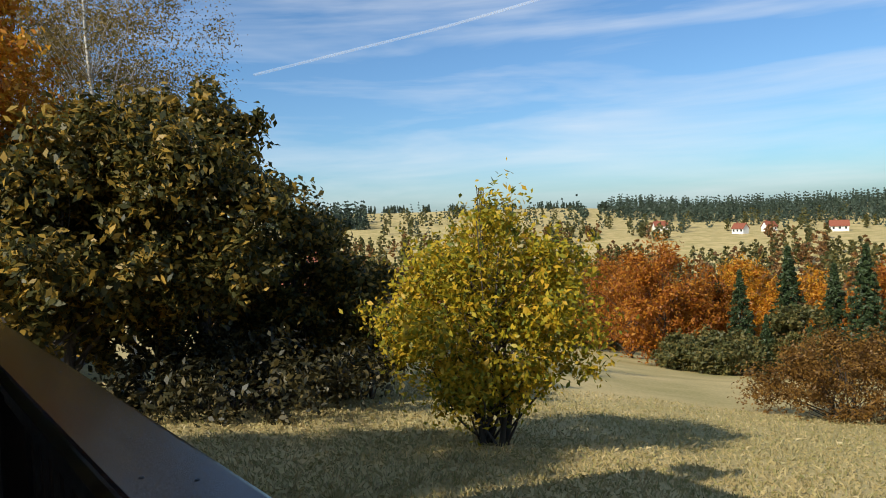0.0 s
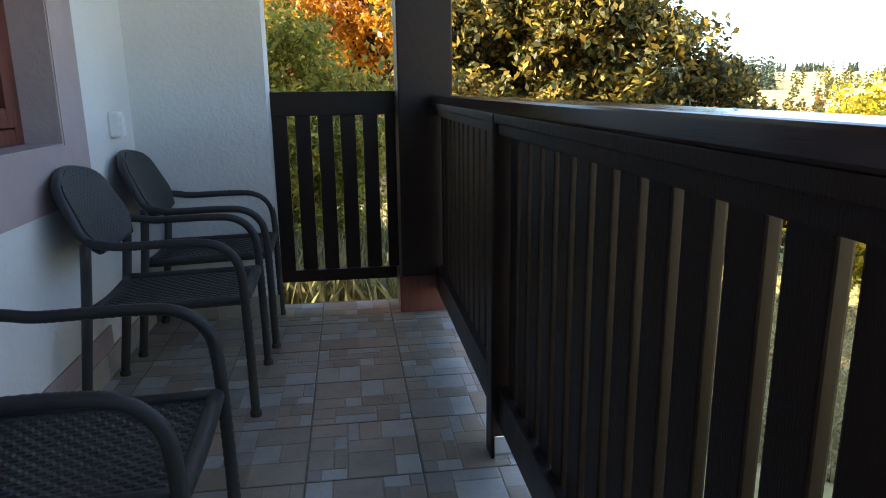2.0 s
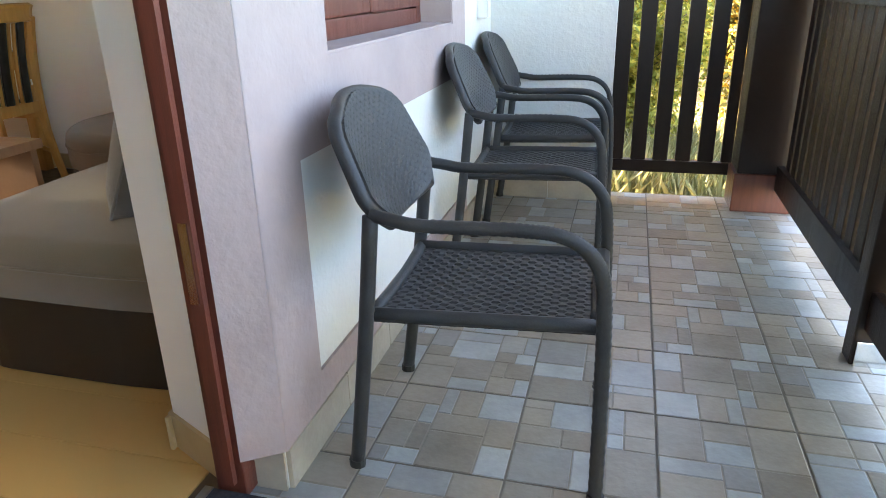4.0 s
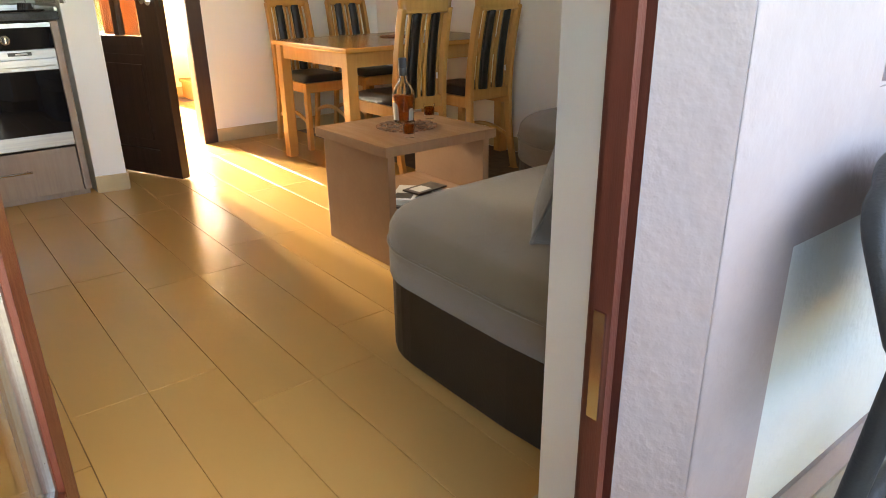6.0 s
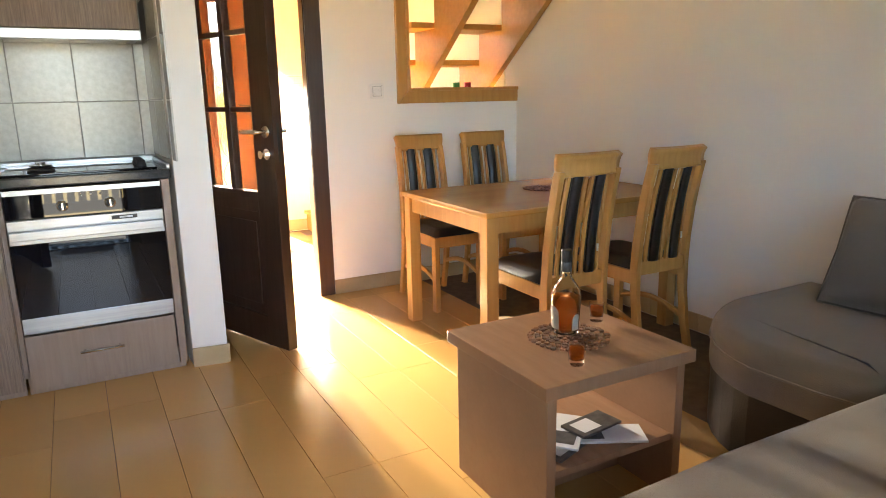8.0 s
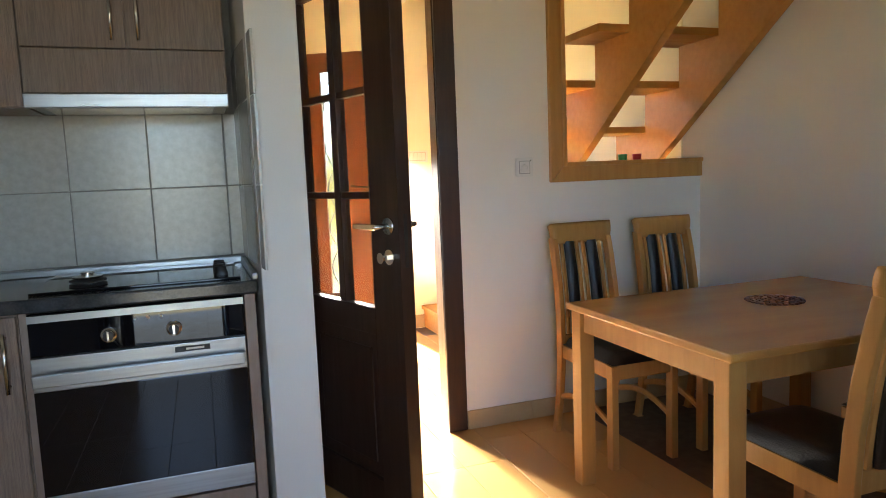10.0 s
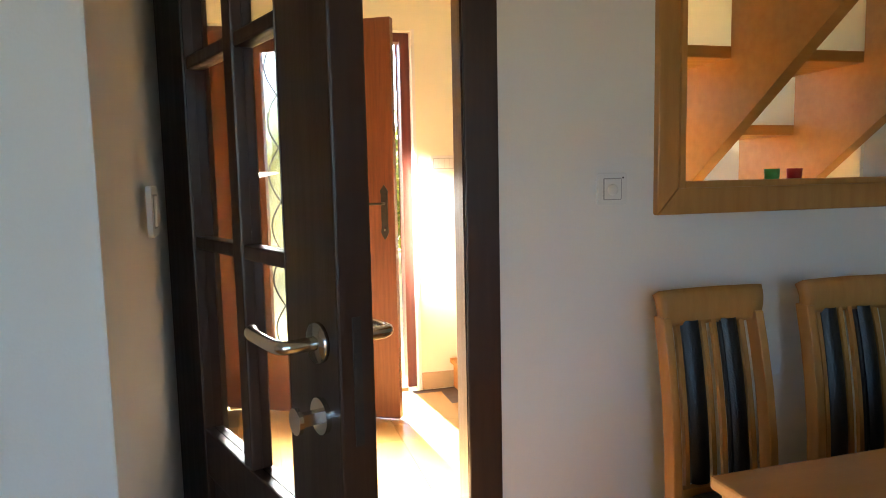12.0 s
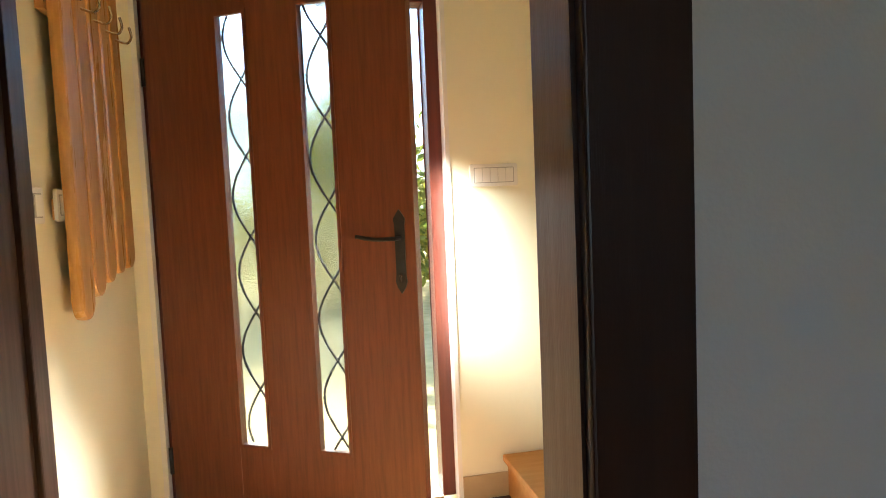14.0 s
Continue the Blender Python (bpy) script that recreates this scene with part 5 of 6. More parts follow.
upper = empty("wall_cabinet", pose(0, 0, 0), "oak laminate wall cabinet above the cooker hood", "cabinet")
part("body", boxes((0.388, 4.972, 1.474, 0.966, KB, 2.15)), CABINET_FLAT, upper)
part("fascia", boxes((0.390, 4.952, 1.478, 0.964, 4.972, 1.609)), CABINET, upper, bevel=0.002)
for x0, x1, hx in ((0.390, 0.675, 0.640), (0.679, 0.964, 0.714)):
    d = part("door", boxes((x0, 4.952, 1.613, x1, 4.972, 2.148)), CABINET, upper, bevel=0.002)
    bar_handle(d, (hx, 4.952, 1.632), (hx, 4.952, 1.80))
upper2 = empty("wall_cabinet", pose(0, 0, 0), "oak laminate wall cabinet beside the cooker hood", "cabinet")
part("body", boxes((-0.60, 4.972, 1.437, 0.386, KB, 2.15)), CABINET_FLAT, upper2)
for x0, x1 in ((-0.10, 0.384), (-0.60, -0.104)):
    d = part("door", boxes((x0, 4.952, 1.438, x1, 4.972, 2.148)), CABINET, upper2, bevel=0.002)
    bar_handle(d, (x0 + 0.04, 4.952, 1.47), (x0 + 0.04, 4.952, 1.64))

# wall tiles behind the worktop
tiles = tagged(new("kitchen_wall_tiles"), "speckled beige wall tiles above the worktop", "wall tiles", kind="structure")
tiles.matrix_world = pose(0, 0, 0)
tile_me = {}
def wall_tile(w, h, at, turn):
    key = (round(w, 3), round(h, 3))
    if key not in tile_me:
        me = bevel_piece("tile", w, h, 0.008, 0.0015)
        me.materials.append(BACK_TILE)
        tile_me[key] = me
    ob = new("tile", tile_me[key])
    ob.parent = tiles
    ob.matrix_local = Matrix.Translation(at) @ turn
TURN_S = Matrix(((1, 0, 0, 0), (0, 0, -1, 0), (0, 1, 0, 0), (0, 0, 0, 1)))
TURN_W = Matrix(((0, 0, -1, 0), (-1, 0, 0, 0), (0, 1, 0, 0), (0, 0, 0, 1)))
for r, (z0, z1) in enumerate(((0.925, 1.178), (1.181, 1.438))):
    for c in range(-5, 2):
        x0 = 0.440 + 0.2565 * c
        wall_tile(0.2535, z1 - z0, (x0, KB, z0), TURN_S)
    wall_tile(0.043, z1 - z0, (0.955, KB, z0), TURN_S)
for z0, z1 in ((0.930, 1.178), (1.181, 1.438), (1.441, 1.62)):
    wall_tile(0.253, z1 - z0, (0.995, 5.232, z0), TURN_W)
    wall_tile(0.334, z1 - z0, (0.9955, 4.976, z0), Matrix.Rotation(math.atan2(0.025, 0.336), 4, "Z") @ TURN_W)


# ---- outdoors: ground ----
def ground_z(x, y):
    d = math.hypot(x, y)
    s = 0.45 * x - 0.89 * y
    near = -0.35 - 0.16 * max(0.0, s) + (0.03 * max(0.0, -s) if s < 0 else 0)
    near += 0.10 * noise.noise((x * 0.25, y * 0.25, 0)) * min(1, d / 8)
    table = ((60, -9.5), (90, -15), (130, -21), (200, -18), (300, -8), (400, 1), (480, 8), (640, 10), (4000, 10))
    far = table[0][1]
    for (a, za), (b, zb_) in zip(table, table[1:]):
        if a <= d <= b:
            k = (d - a) / (b - a)
            far = za + (zb_ - za) * k
    far += 4.0 * noise.noise((x * 0.006, y * 0.006, 3)) * min(1, d / 200)
    k = min(1, max(0, (d - 45) / 45))
    k = k * k * (3 - 2 * k)
    lean = min(1.0, max(0.0, (-math.degrees(math.atan2(y, x)) - 40) / 20)) if x > 0 else 0.0
    if y < 0 and x <= 0:
        lean = max(0.0, 1.0 + x / 40)
    return near * (1 - k) + far * k - lean * (0.032 * min(d, 60) + 0.020 * min(400, max(0.0, d - 60)))


MEADOW = surface("dry_meadow_grass", (0.50, 0.385, 0.185), (0.29, 0.25, 0.10), 0.95, 0.22, 0.9, 9.0, fine_mix=0.5, world_space=True, spec=0.1)
STRAW = leaf_mat("dry_grass_blades", (0.44, 0.35, 0.175), (0.36, 0.29, 0.13), (0.24, 0.23, 0.085), 0.25)
bm = bmesh.new()
radii_ = [0.0] + [1.2 * 1.125 ** k for k in range(66)]
SEG = 160
loops = []
for r in radii_:
    if r == 0:
        loops.append([bm.verts.new((0, 0, -0.5))])
    else:
        loops.append([bm.verts.new((r * math.cos(6.28319 * k / SEG), r * math.sin(6.28319 * k / SEG), ground_z(r * math.cos(6.28319 * k / SEG), r * math.sin(6.28319 * k / SEG)))) for k in range(SEG)])
for a, b in zip(loops, loops[1:]):
    for k in range(SEG):
        q = list(dict.fromkeys([a[k % len(a)], b[k], b[(k + 1) % SEG], a[(k + 1) % len(a)]]))
        bm.faces.new(q)
ground = structure("ground", bm, MEADOW, "dry autumn meadow sloping down to the woods", "ground")
for p in ground.data.polygons:
    p.use_smooth = True


def polar(az, d):
    """A place on the ground at an azimuth in degrees and a distance from the balcony."""
    az += 3.3
    x, y = 0.13 + d * math.cos(radians(az)), 0.17 + d * math.sin(radians(az))
    return x, y, ground_z(x, y)


def blades(name, places, height, width, material, seed, label):
    rng_ = np.random.default_rng(seed)
    p = np.asarray(places, float)
    n = len(p)
    a = rng_.random(n) * 6.283
    h = height * (0.5 + 0.9 * rng_.random(n))
    side = np.stack([np.cos(a), np.sin(a), np.zeros(n)], 1) * width
    lean = np.stack([rng_.normal(size=n) * 0.35, rng_.normal(size=n) * 0.35, np.ones(n)], 1) * h[:, None]
    quad = np.stack([p - side, p + side, p + lean * 0.6 + side * 0.6, p + lean + rng_.normal(size=(n, 3)) * 0.03], 1)
    me = bpy.data.meshes.new(name)
    me.vertices.add(4 * n)
    me.vertices.foreach_set("co", quad.ravel())
    me.loops.add(4 * n)
    me.loops.foreach_set("vertex_index", np.arange(4 * n))
    me.polygons.add(n)
    me.polygons.foreach_set("loop_start", np.arange(0, 4 * n, 4))
    me.update()
    me.materials.append(material)
    return tagged(new(name, me), label, "grass", kind="stuff")


rng_g = random.Random(3)
spots = []
for _ in range(110000):
    d = 3.2 + 15 * rng_g.random() ** 1.3
    az = -88 + 108 * rng_g.random()
    x, y, z = polar(az, d)
    spots.append((x, y, z - 0.01))
blades("meadow_grass", spots, 0.055, 0.0028, STRAW, 1, "short dry meadow grass blades")
spots = []
for _ in range(9000):
    x, y = 5.0 + abs(rng_g.gauss(0, 2.6)), 0.9 + rng_g.gauss(0, 0.8)
    spots.append((x, y, ground_z(x, y) - 0.02))
TALL_STRAW = leaf_mat("tall_grass_stalks", (0.30, 0.25, 0.12), (0.22, 0.19, 0.08), (0.14, 0.15, 0.055), 0.2)
blades("tall_grass", spots, 0.36, 0.005, TALL_STRAW, 2, "tall dry grass beside the balcony")

# ---- trees ----
YELLOW = leaf_mat("yellow_autumn_leaves", (0.11, 0.15, 0.02), (0.42, 0.33, 0.02), (0.60, 0.36, 0.03))
OAK_LEAF = leaf_mat("oak_autumn_leaves", (0.034, 0.040, 0.012), (0.105, 0.095, 0.024), (0.44, 0.27, 0.045), 0.38)
# brown-green leaves made darker, the oak's shade is put into their colour
SHADED_UNDERGROWTH_LEAF = leaf_mat("shaded_undergrowth_leaves", (0.016, 0.018, 0.008), (0.040, 0.036, 0.014), (0.10, 0.075, 0.022), 0.2)
BIRCH_LEAF = leaf_mat("birch_autumn_leaves", (0.12, 0.11, 0.03), (0.24, 0.17, 0.05), (0.32, 0.22, 0.08))
ORANGE = leaf_mat("orange_autumn_leaves", (0.36, 0.12, 0.012), (0.55, 0.24, 0.02), (0.60, 0.34, 0.03))
HAZEL = leaf_mat("green_yellow_leaves", (0.13, 0.16, 0.03), (0.27, 0.27, 0.05), (0.48, 0.40, 0.08))
BEECH_LEAF = leaf_mat("rust_beech_leaves", (0.20, 0.055, 0.012), (0.38, 0.13, 0.015), (0.50, 0.22, 0.02))
BROWN_LEAF = leaf_mat("brown_shrub_leaves", (0.10, 0.05, 0.015), (0.20, 0.10, 0.02), (0.28, 0.15, 0.03))
NEEDLE = leaf_mat("spruce_needles", (0.022, 0.038, 0.014), (0.035, 0.058, 0.020), (0.055, 0.080, 0.028), 0.1)
VALLEY = leaf_mat("valley_woodland_leaves", (0.14, 0.07, 0.03), (0.22, 0.12, 0.045), (0.34, 0.17, 0.05))
OLIVE = leaf_mat("olive_woodland_leaves", (0.06, 0.07, 0.025), (0.12, 0.12, 0.04), (0.22, 0.17, 0.05))


def tree(name, at, height, spread, base, leaves, count, size, label, seed, bark=None, trunk=0.09, clusters=34, shape=0.6, stems=1, lean=(0, 0), cl=0.30, parent_group="", long=1.7, top=0.45, boxy=2.2, limb=0.5):
    """A leafy tree: tapered stems, limbs to leaf clusters, and a crown of single leaves. base: crown's foot above the ground."""
    rng_ = random.Random(seed)
    ob = empty(name, pose(*at), label, "tree", parent_group)
    bm_ = bmesh.new()
    centres, radii = [], []
    mid = (base + height) / 2
    for k in range(clusters):
        for _ in range(30):
            u, v, w = (rng_.uniform(-1, 1) for _ in range(3))
            if u * u + v * v + abs(w) ** boxy < 1:
                break
        taper = 1 - top * max(0, w) ** 1.5 - shape * max(0, -w) ** 1.5
        centres.append((lean[0] * (w + 1) / 2 + u * spread * taper, lean[1] * (w + 1) / 2 + v * spread * taper, mid + w * (height - base) / 2))
        radii.append(cl * spread * rng_.uniform(0.7, 1.25))
    for s in range(stems):
        a = 6.283 * s / max(1, stems) + rng_.random()
        o = 0.0 if stems == 1 else 0.22 * spread * 0.5
        foot = Vector((o * math.cos(a), o * math.sin(a), -0.25))
        top = Vector((lean[0] + 2.2 * o * math.cos(a), lean[1] + 2.2 * o * math.sin(a), height * 0.86))
        path = smooth_path([foot, foot.lerp(top, 0.3) + Vector((rng_.uniform(-1, 1), rng_.uniform(-1, 1), 0)) * 0.05 * spread, foot.lerp(top, 0.65) + Vector((rng_.uniform(-1, 1), rng_.uniform(-1, 1), 0)) * 0.08 * spread, top], 4)
        n = len(path)
        tube(bm_, path, [trunk * (1 - 0.85 * i / (n - 1)) for i in range(n)], 8)
        for c in centres[s::stems]:
            c = Vector(c)
            i = min(n - 2, max(1, int(n * max(0.12, (c.z - 0.35 * spread) / height))))
            p0 = path[i]
            r0 = trunk * (1 - 0.85 * i / (n - 1)) * limb
            m_ = p0.lerp(c, 0.5) + Vector((rng_.uniform(-1, 1), rng_.uniform(-1, 1), rng_.uniform(-0.2, 0.8))) * 0.10 * spread
            tube(bm_, smooth_path([p0, m_, c], 3), [r0 * (1 - 0.13 * q) for q in range(7)], 5)
    part("trunk", bm_, bark or BARK, ob, smooth=True)
    cloud("crown", centres, radii, count, size, leaves, ob, seed, long=long)
    return ob


x, y, z = polar(-46.2, 8.8)
tree("yellow_fruit_tree", (x, y, z), 2.95, 1.30, 0.50, YELLOW, 21000, 0.050, "yellow-leaved fruit tree with several thin stems in the meadow", 7, trunk=0.045, clusters=84, stems=5, shape=0.38, cl=0.34, top=0.22, boxy=4)
bm = bmesh.new()
tips, tr_ = [], []
for k, (dx, h) in enumerate(((-0.75, 0.25), (-0.42, 0.10), (-0.05, 0.42), (0.30, 0.12), (0.62, 0.28), (1.0, 0.10), (1.5, 0.15), (-1.0, 0.0))):
    px, py = x + dx * 0.69, y - dx * 0.72
    for q in range(4):
        tips.append((px + 0.02 * q, py, z + 2.86 + h * q / 3 + (0.05 if abs(dx) < 0.9 else -0.35)))
        tr_.append(0.04)
shoots = empty("tree_shoots", pose(0, 0, 0), "upright leafy shoots on top of the yellow tree", "tree")
for c in tips[::4]:
    tube(bm, [(c[0], c[1], c[2] - 0.5), (c[0] + 0.06, c[1], c[2] + 0.42)], 0.006, 5)
part("shoot", bm, BARK, shoots)
cloud("leaves", tips, tr_, 170, 0.05, YELLOW, shoots, 5)

x, y, z = polar(-20.8, 13.0)
tree("oak_tree", (x, y, z), 5.4, 2.5, 1.2, OAK_LEAF, 56000, 0.084, "dark green oak tree turning yellow beside the house", 21, trunk=0.16, clusters=80, stems=3, shape=0.2, cl=0.24, top=0.28, boxy=3)
x, y, z = polar(-31.0, 14.2)
tree("small_oak_tree", (x, y, z), 3.7, 1.6, 0.4, OAK_LEAF, 22000, 0.08, "small dark oak at the edge of the garden", 22, trunk=0.07, clusters=44, stems=3, shape=0.2, cl=0.28, top=0.6)
x, y, z = polar(-35.6, 13.2)
tree("oak_bush", (x, y, z), 2.7, 1.05, 0.1, OAK_LEAF, 14000, 0.065, "low dark oak bush below the garden", 31, trunk=0.04, clusters=30, stems=4, shape=0.1, cl=0.3, top=0.5)
x, y, z = polar(-12.5, 12.0)
tree("oak_thicket", (x, y, z), 4.2, 1.9, 0.6, OAK_LEAF, 20000, 0.085, "dense dark oak thicket with yellow leaves", 23, trunk=0.07, clusters=40, stems=4, shape=0.2, cl=0.28)
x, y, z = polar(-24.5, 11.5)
tree("undergrowth", (x, y, z), 1.0, 2.6, 0.0, SHADED_UNDERGROWTH_LEAF, 9000, 0.07, "low undergrowth below the oak, shade put into its colour", 24, trunk=0.03, clusters=36, stems=5, shape=0.1, cl=0.2)
x, y, z = polar(-17.8, 17.5)
tree("birch_tree", (x, y, z), 12.5, 2.6, 4.0, BIRCH_LEAF, 34000, 0.036, "tall half-bare birch with a white trunk", 25, bark=BIRCH_BARK, trunk=0.10, clusters=110, shape=0.1, lean=(-0.5, 0.7), cl=0.26, limb=0.13, top=0.3)
x, y, z = polar(-12.0, 20.0)
tree("birch_tree", (x, y, z), 11.0, 3.2, 3.5, BIRCH_LEAF, 40000, 0.046, "brown-leaved birch behind the oaks", 26, bark=BARK, trunk=0.10, clusters=80, shape=0.2, cl=0.28, limb=0.25)
x, y, z = polar(-4.5, 14.0)
tree("orange_maple_tree", (x, y, z), 8.2, 2.5, 2.0, ORANGE, 36000, 0.072, "bright orange autumn tree behind the balcony end", 27, trunk=0.13, clusters=60, shape=0.35, cl=0.25)
x, y, z = polar(2.6, 7.6)
tree("hazel_bush", (x, y, z), 2.55, 1.0, 0.1, HAZEL, 32000, 0.042, "green and yellow hazel bush beside the balcony", 28, trunk=0.03, clusters=75, stems=7, shape=0.1, cl=0.40)
x, y, z = polar(-73.0, 18.5)
tree("brown_shrub", (x, y, z), 1.9, 1.85, 0.0, BROWN_LEAF, 26000, 0.042, "rounded brown shrub in the meadow", 29, trunk=0.03, clusters=50, stems=6, shape=-0.1, cl=0.25)

# out-of-view tree, added only for the shadow it throws on the slope
tree("unseen_shade_tree", (5.7, 4.6, ground_z(5.7, 4.6)), 6.6, 2.0, 1.0, OAK_LEAF, 26000, 0.09, "unseen tree beside the house, added to shade the slope", 34, trunk=0.13, clusters=60, shape=0.2, cl=0.28)
for k, (px, h) in enumerate(((0.2, 2.9), (2.3, 3.2), (4.3, 2.7))):
    tree("garden_bush", (px, 14.2, ground_z(px, 14.2)), h, 1.5, 0.05, HAZEL, 7000, 0.08, "green garden bush outside the entrance door", 33 + 3 * k, trunk=0.03, clusters=40, stems=5, shape=0.1, cl=0.3, parent_group="bushes before the entrance")

# wood's edge below the meadow: rust beeches and dark spruces
def spruce(at, height, label, seed):
    rng_ = np.random.default_rng(seed)
    ob = empty("spruce_tree", pose(*at), label, "tree", "spruces at the wood's edge")
    bm_ = bmesh.new()
    tube(bm_, [(0, 0, -0.3), (0, 0, height * 0.95)], [0.02 * height, 0.004 * height], 7)
    part("trunk", bm_, BARK, ob)
    cs, rs = [], []
    for k in range(120):
        t = (k + 0.5) / 120
        zz = height * (0.06 + 0.94 * t)
        r = height * 0.20 * (1 - t) ** 0.85 * (0.65 + 0.5 * rng_.random())
        a = k * 2.399 + rng_.random()
        for q in (0.35, 0.7, 1.0):
            cs.append((r * q * math.cos(a), r * q * math.sin(a), zz - 0.22 * r * q))
            rs.append(0.026 * height * (1.15 - 0.75 * t))
    cloud("crown", cs, rs, 11000, 0.0125 * height, NEEDLE, ob, seed, flat=0.3, long=2.4)
    return ob


sp0 = None
for k, (az, d, h) in enumerate(((-66.2, 46, 7.6), (-69.6, 47, 9.4), (-72.6, 50, 8.6), (-68.0, 43, 4.2), (-74.6, 46, 9.2), (-71.0, 42, 3.6), (-61.8, 60, 8.0), (-76.5, 52, 9.5), (-64.6, 52, 8.0))):
    m_ = pose(*polar(az, d), 0, 0, 47 * k)
    if sp0 is None:
        sp0 = spruce(polar(az, d), 9.0, "dark green spruce at the lower edge of the meadow", 40)
        m_ = sp0.matrix_basis.copy()
        sp0.scale = (h / 10.6,) * 3
    else:
        c = copy_thing(sp0, m_)
        c.scale = (h / 10.6,) * 3
for k, (az, d, h, w, lf, lab) in enumerate((
        (-60.5, 47, 8.6, 3.2, BEECH_LEAF, "rust-orange beech at the wood's edge"), (-58.0, 58, 9.4, 3.6, BEECH_LEAF, "rust-orange beech at the wood's edge"),
        (-63.4, 50, 7.6, 2.6, BEECH_LEAF, "rust-orange beech at the wood's edge"), (-55.6, 66, 10, 3.8, BEECH_LEAF, "rust-brown beech at the wood's edge"),
        (-70.5, 56, 8.4, 2.6, ORANGE, "golden-orange tree among the spruces"), (-76.0, 58, 9.0, 3.2, BEECH_LEAF, "rust-orange beech at the wood's edge"),
        (-66.5, 58, 9.4, 3.0, ORANGE, "golden-orange tree among the spruces"), (-53.0, 70, 9.0, 3.4, OLIVE, "olive-green tree at the wood's edge"),
        (-70.2, 43, 4.6, 1.5, OLIVE, "olive-green young tree before the spruces"), (-50.5, 76, 9.0, 3.2, BEECH_LEAF, "rust-brown beech at the wood's edge"),
        (-65.0, 43, 2.6, 2.2, OLIVE, "low olive-green bush at the meadow's edge"), (-62.0, 44, 2.2, 1.8, OLIVE, "low olive-green bush at the meadow's edge"),
        (-78.0, 50, 9.0, 3.4, BEECH_LEAF, "rust-orange beech at the wood's edge"), (-47.5, 84, 9.0, 3.0, OLIVE, "olive-green tree at the wood's edge"))):
    h = h * 0.92
    tree("autumn_tree", polar(az, d), h, w, h * 0.10, lf, 13000, 0.13, lab, 60 + k, trunk=0.014 * h, clusters=44, shape=0.25, cl=0.30, parent_group="trees at the wood's edge")


def far_woods(name, material, places, size, leaf, per, seed, label, conifer=False):
    """Distant woodland: many small crowns in one mesh."""
    rng_ = random.Random(seed)
    cs, rs = [], []
    for (x_, y_, z_), h in places:
        for q in range(6):
            t = q / 5
            w = (0.24 * (1 - t) + 0.02) if conifer else 0.30 * math.sin(0.5 + 2.3 * t)
            for _ in range(2):
                cs.append((x_ + h * w * rng_.uniform(-0.7, 0.7), y_ + h * w * rng_.uniform(-0.7, 0.7), z_ + h * (0.06 + 0.9 * t)))
                rs.append(h * w * (0.40 if conifer else 0.46))
    ob = cloud(name, cs, rs, per * len(places), leaf, material, None, seed, flat=0.5, long=1.3)
    return tagged(ob, label, "woods", kind="stuff")


rw = random.Random(17)
autumn, olive, dark, ridge = [], [], [], []
for _ in range(1000):
    az, d = rw.uniform(-84, -24), rw.uniform(80, 200)
    (autumn if rw.random() < 0.62 else olive).append((polar(az, d), rw.uniform(6, 11)))
for _ in range(520):
    az, d = rw.uniform(-84, -24), rw.uniform(215, 330)
    if noise.noise((az * 0.12, d * 0.02, 5)) > (-0.10 if az > -56 else -0.02 + (d - 215) / 500):
        (autumn if rw.random() < 0.35 else olive).append((polar(az, d), rw.uniform(4, 8)))
for _ in range(420):
    az, d = rw.uniform(-84, -24), rw.uniform(330, 460)
    if noise.noise((az * 0.16, d * 0.015, 9)) > (-0.02 if az > -56 or d > 352 else 0.32):
        (dark if rw.random() < 0.6 else olive).append((polar(az, d), rw.uniform(5, 10)))
for _ in range(300):
    az, d = rw.uniform(-36.5, -28), rw.uniform(380, 430)
    ridge.append((polar(az, d), rw.uniform(7, 15)))
for az, d, h in ((-46, 360, 13), (-46.8, 350, 15), (-47.6, 365, 14), (-48.5, 350, 16), (-49.3, 360, 15), (-50.2, 352, 15), (-52.8, 345, 17), (-53.4, 350, 14), (-54.0, 340, 19), (-54.5, 345, 13)):
    ridge.append((polar(az, d), h))
for _ in range(2400):
    az, d = rw.uniform(-84, -36), rw.uniform(430, 560)
    if az < -57 - 2 * noise.noise((az, d * 0.02, 4)):
        ridge.append((polar(az, d), rw.uniform(5, 12)))
    elif noise.noise((az * 0.9, d * 0.01, 2)) > 0.15:
        ridge.append((polar(az, d), rw.uniform(2, 6)))
far_woods("far_autumn_woods", VALLEY, autumn, 10, 0.75, 150, 71, "rust and brown autumn woods in the valley")
far_woods("far_olive_woods", OLIVE, olive, 10, 0.75, 150, 72, "olive-green mixed woods across the valley")
# distant needles paler and bluer than near ones, haze put into the colour
HAZED_NEEDLE = leaf_mat("hazed_far_spruce", (0.040, 0.062, 0.042), (0.055, 0.080, 0.055), (0.080, 0.105, 0.070), 0.1)
far_woods("far_spruce_groups", HAZED_NEEDLE, dark, 10, 0.7, 110, 73, "dark spruce groups on the far slope", True)
far_woods("ridge_forest", HAZED_NEEDLE, ridge, 10, 0.85, 90, 74, "dark spruce forest along the far ridge", True)

# ---- houses in the distance ----
ROOF_TILE = surface("red_roof_tile", (0.23, 0.065, 0.033), (0.17, 0.05, 0.026), 0.8, 3.0, 0.3, 20, vary=0.08)
HOUSE_WHITE = surface("whitewashed_wall", (0.74, 0.72, 0.68), (0.66, 0.64, 0.60), 0.9, 1.0, 0.2, 20)
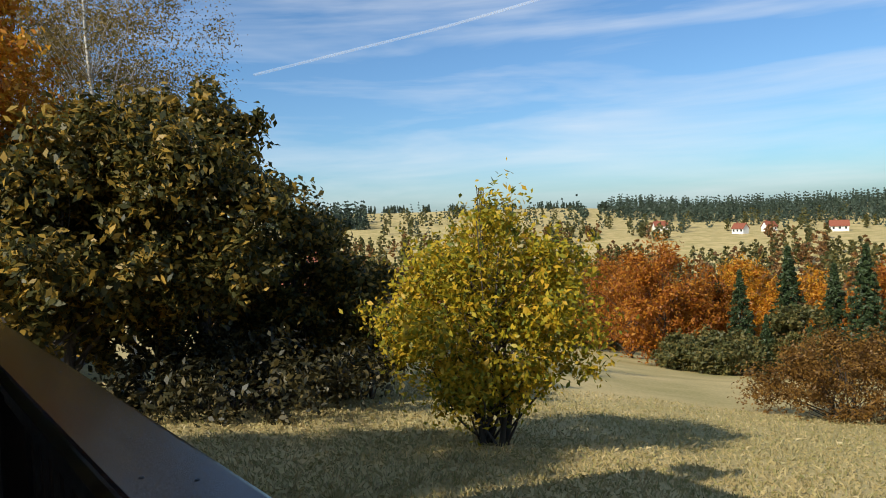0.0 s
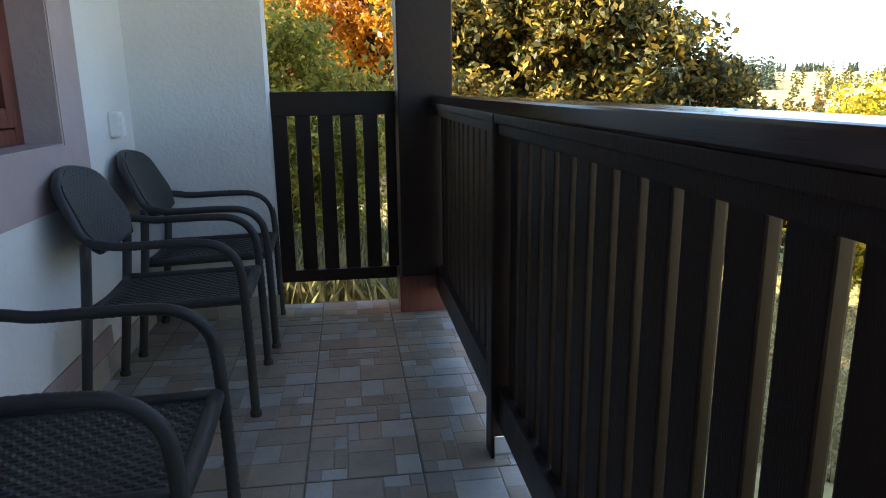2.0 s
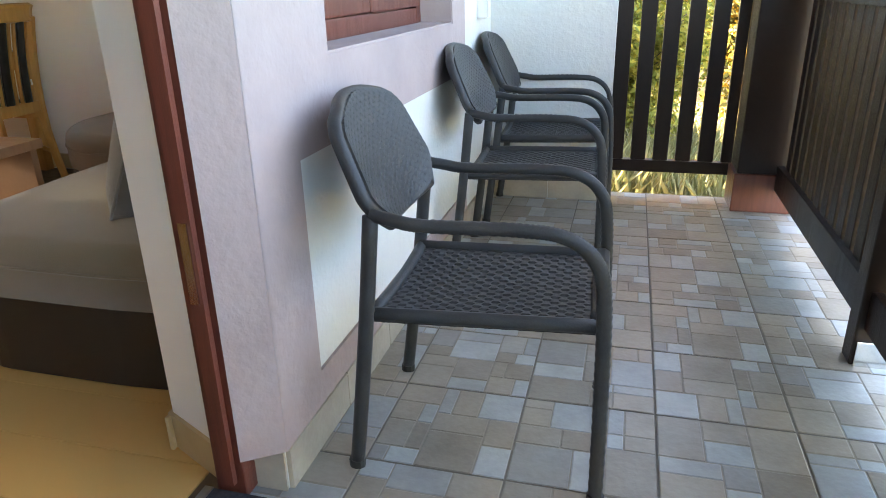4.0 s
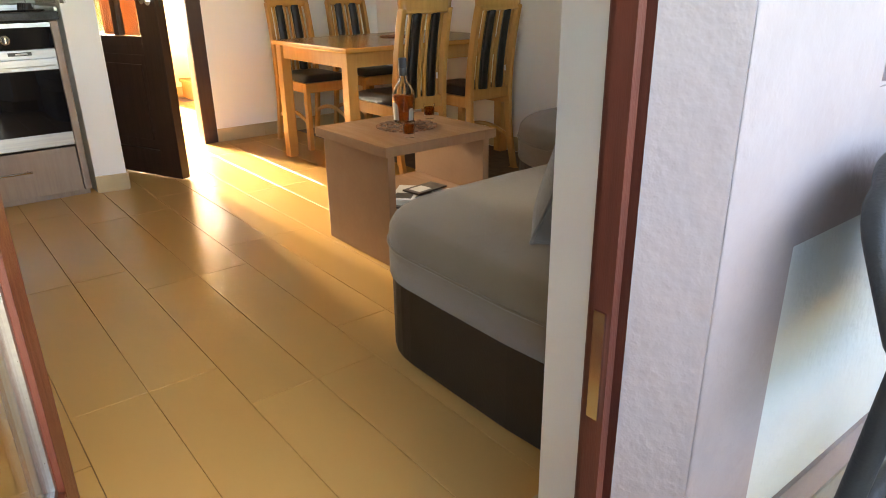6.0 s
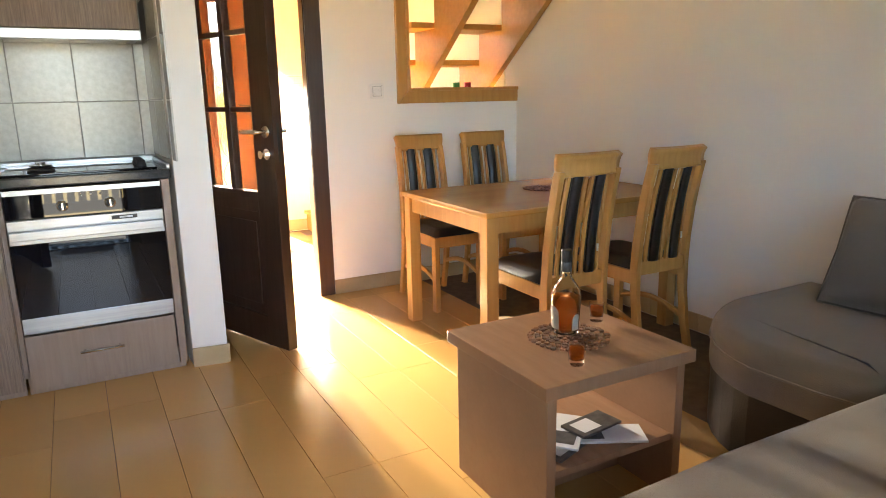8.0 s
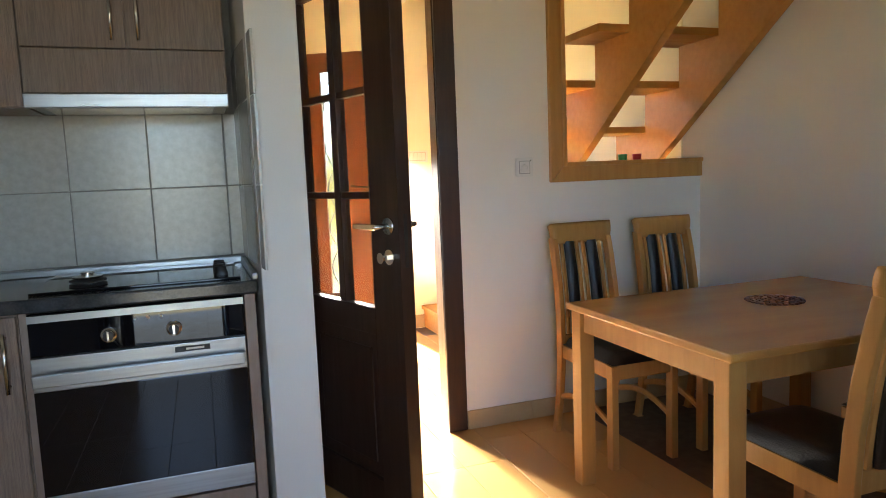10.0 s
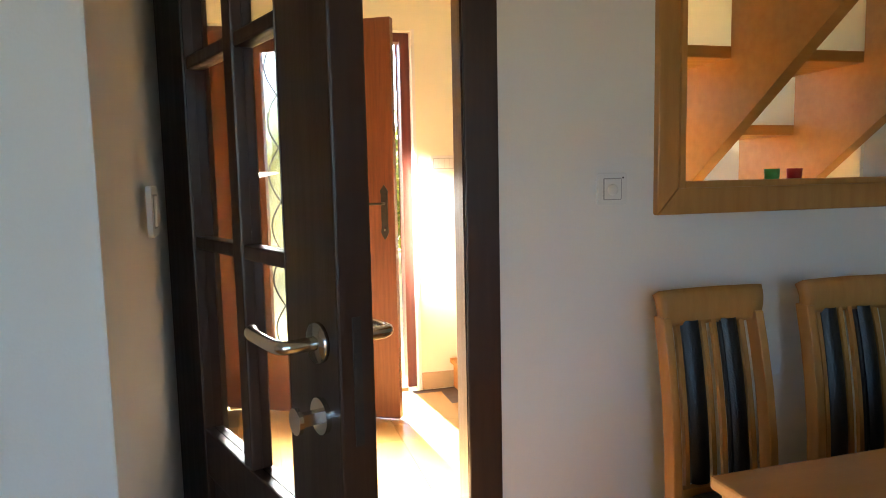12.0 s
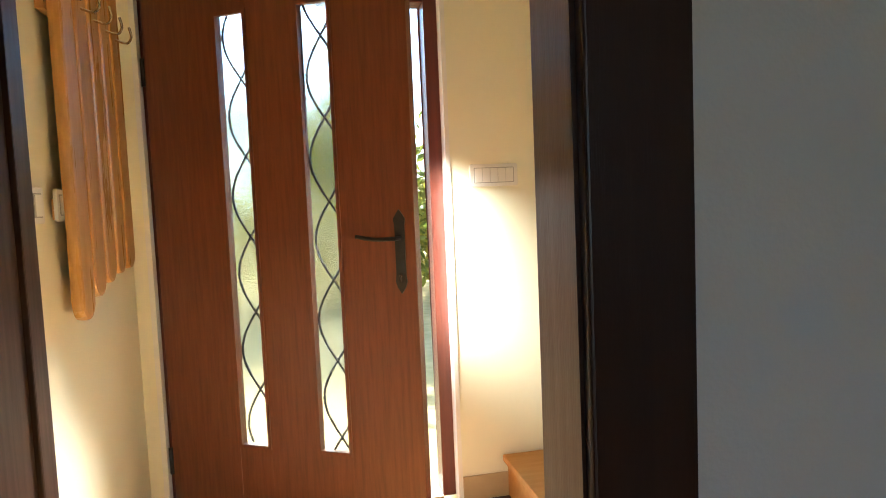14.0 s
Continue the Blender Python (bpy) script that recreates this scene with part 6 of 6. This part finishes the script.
DARK_PANE = surface("dark_window_pane", (0.03, 0.035, 0.04), (0.05, 0.055, 0.06), 0.15, 2.0, 0.0)


def house(m, w, d, h, rise, label, ribs=0, walls=None):
    walls = walls or HOUSE_WHITE
    ob = empty("house", m, label, "house", "houses in the valley")
    part("wall", boxes((-w / 2, -d / 2, -1.5, w / 2, d / 2, h)), walls, ob)
    o = 0.06 * w
    part("roof", slab([(-d / 2 - o, h - 0.15), (0, h + rise), (d / 2 + o, h - 0.15), (d / 2 + o, h + 0.05), (0, h + rise + 0.25), (-d / 2 - o, h + 0.05)], -w / 2 - o, w / 2 + o, swap=lambda a, b, c: (c, a, b)), ROOF_TILE, ob)
    part("gable", slab([(-d / 2, h), (d / 2, h), (0, h + rise)], -w / 2, w / 2, swap=lambda a, b, c: (c, a, b)), walls, ob)
    for k in range(ribs):
        x_ = -w / 2 - o + (w + 2 * o) * (k + 0.5) / ribs
        bm_ = bmesh.new()
        for s in (-1, 1):
            tube(bm_, [(x_, s * (d / 2 + o), h + 0.06), (x_, 0, h + rise + 0.26)], 0.055, 5)
        part("tile_row", bm_, ROOF_TILE, ob)
    for s in (-1, 1):
        for k in range(3):
            x_ = -w / 2 + w * (k + 0.5) / 3
            wd = part("window", boxes((x_ - 0.5, s * d / 2 - 0.05, 0.9, x_ + 0.5, s * d / 2 + 0.05, 2.1)), HOUSE_WHITE, ob)
            part("pane", boxes((x_ - 0.42, s * d / 2 - 0.08, 0.98, x_ + 0.42, s * d / 2 + 0.08, 2.02)), DARK_PANE, wd)
    part("chimney", boxes((w * 0.2, -0.4, h + rise * 0.5, w * 0.2 + 0.6, 0.2, h + rise + 0.9)), ROOF_TILE, ob)
    return ob


for az, d, turn, w in ((-60.5, 355, 20, 6.4), (-66.4, 340, -30, 5.6), (-68.4, 352, 40, 5.0), (-73.0, 345, 10, 7.0)):
    house(pose(*polar(az, d), 0, 0, az + 90 + turn), w, 4.6, 2.3, 2.3, "white house with a red roof on the far slope")
house(pose(*polar(-33.2, 31), 0, 0, -20), 6, 4.6, 2.4, 2.0, "timber neighbouring house with a red tiled roof below the oaks", 26, BARK)
house(pose(*polar(-1.0, 21), 0, 0, 70), 9, 7, 2.4, 2.8, "neighbouring house with a red tiled roof behind the trees", 44, BARK)

# one aircraft trail, high and far
trail = bmesh.new()
tube(trail, smooth_path([(2311, -1058, 550), (2143, -1332, 627), (1885, -1644, 710), (1581, -1908, 789)], 6), 5.0, 8)
tagged(mesh_ob("backdrop_vapour_trail", trail, VAPOUR, smooth=True), "thin white vapour trail across the blue sky", "backdrop", kind="structure")


# ---- tiles and planks of the floors ----
floor_ob = bpy.data.objects["floor"]
plank_me = bevel_piece("plank", 0.1885, 0.898, 0.006, 0.0012)
plank_me.materials.append(FLOOR_TILE)
half_me = bevel_piece("plank", 0.1885, 0.448, 0.006, 0.0012)
half_me.materials.append(FLOOR_TILE)
rng = random.Random(11)
count = 0
for i in range(-8, 13):
    x0 = 0.080 + 0.190 * i
    if x0 < XW + 0.01 or x0 + 0.1885 > XE:
        continue
    y = 1.50 - (0.0, 0.45, 0.225, 0.675)[i % 4]
    while y < YE:
        y1 = y + 0.898
        if x0 < XH - 0.1 and y1 > YN2 + 0.05:
            break
        if y >= YS + 0.15 and y1 < YE + 0.05:
            me_ = plank_me
        else:
            me_ = half_me
        if y >= YS + 0.13 and (y + (0.898 if me_ is plank_me else 0.448)) < YE + 0.06:
            ob = new("plank", me_)
            ob.parent = floor_ob
            ob.location = (x0, y, 0)
            count += 1
        elif me_ is half_me and y + 0.448 < YS + 0.6:
            pass
        y += 0.90 if me_ is plank_me else 0.45

slab_ob = bpy.data.objects["balcony_slab"]
kinds = [stone_tile(20 + k) for k in range(7)]
for i in range(-16, 11):
    for j in range(0, 5):
        x0, y0 = 3.455 - 0.3265 * (11 - i), 0.538 + 0.3265 * (j - 2)
        if y0 > YS + 0.02 or x0 < -2.21:
            continue
        ob = new("tile", kinds[rng.randrange(7)])
        ob.parent = slab_ob
        q = rng.randrange(4)
        ob.matrix_local = Matrix.Translation((x0 + 0.16175, y0 + 0.16175, ZB)) @ Matrix.Rotation(q * math.pi / 2, 4, "Z") @ Matrix.Translation((-0.16175, -0.16175, 0))
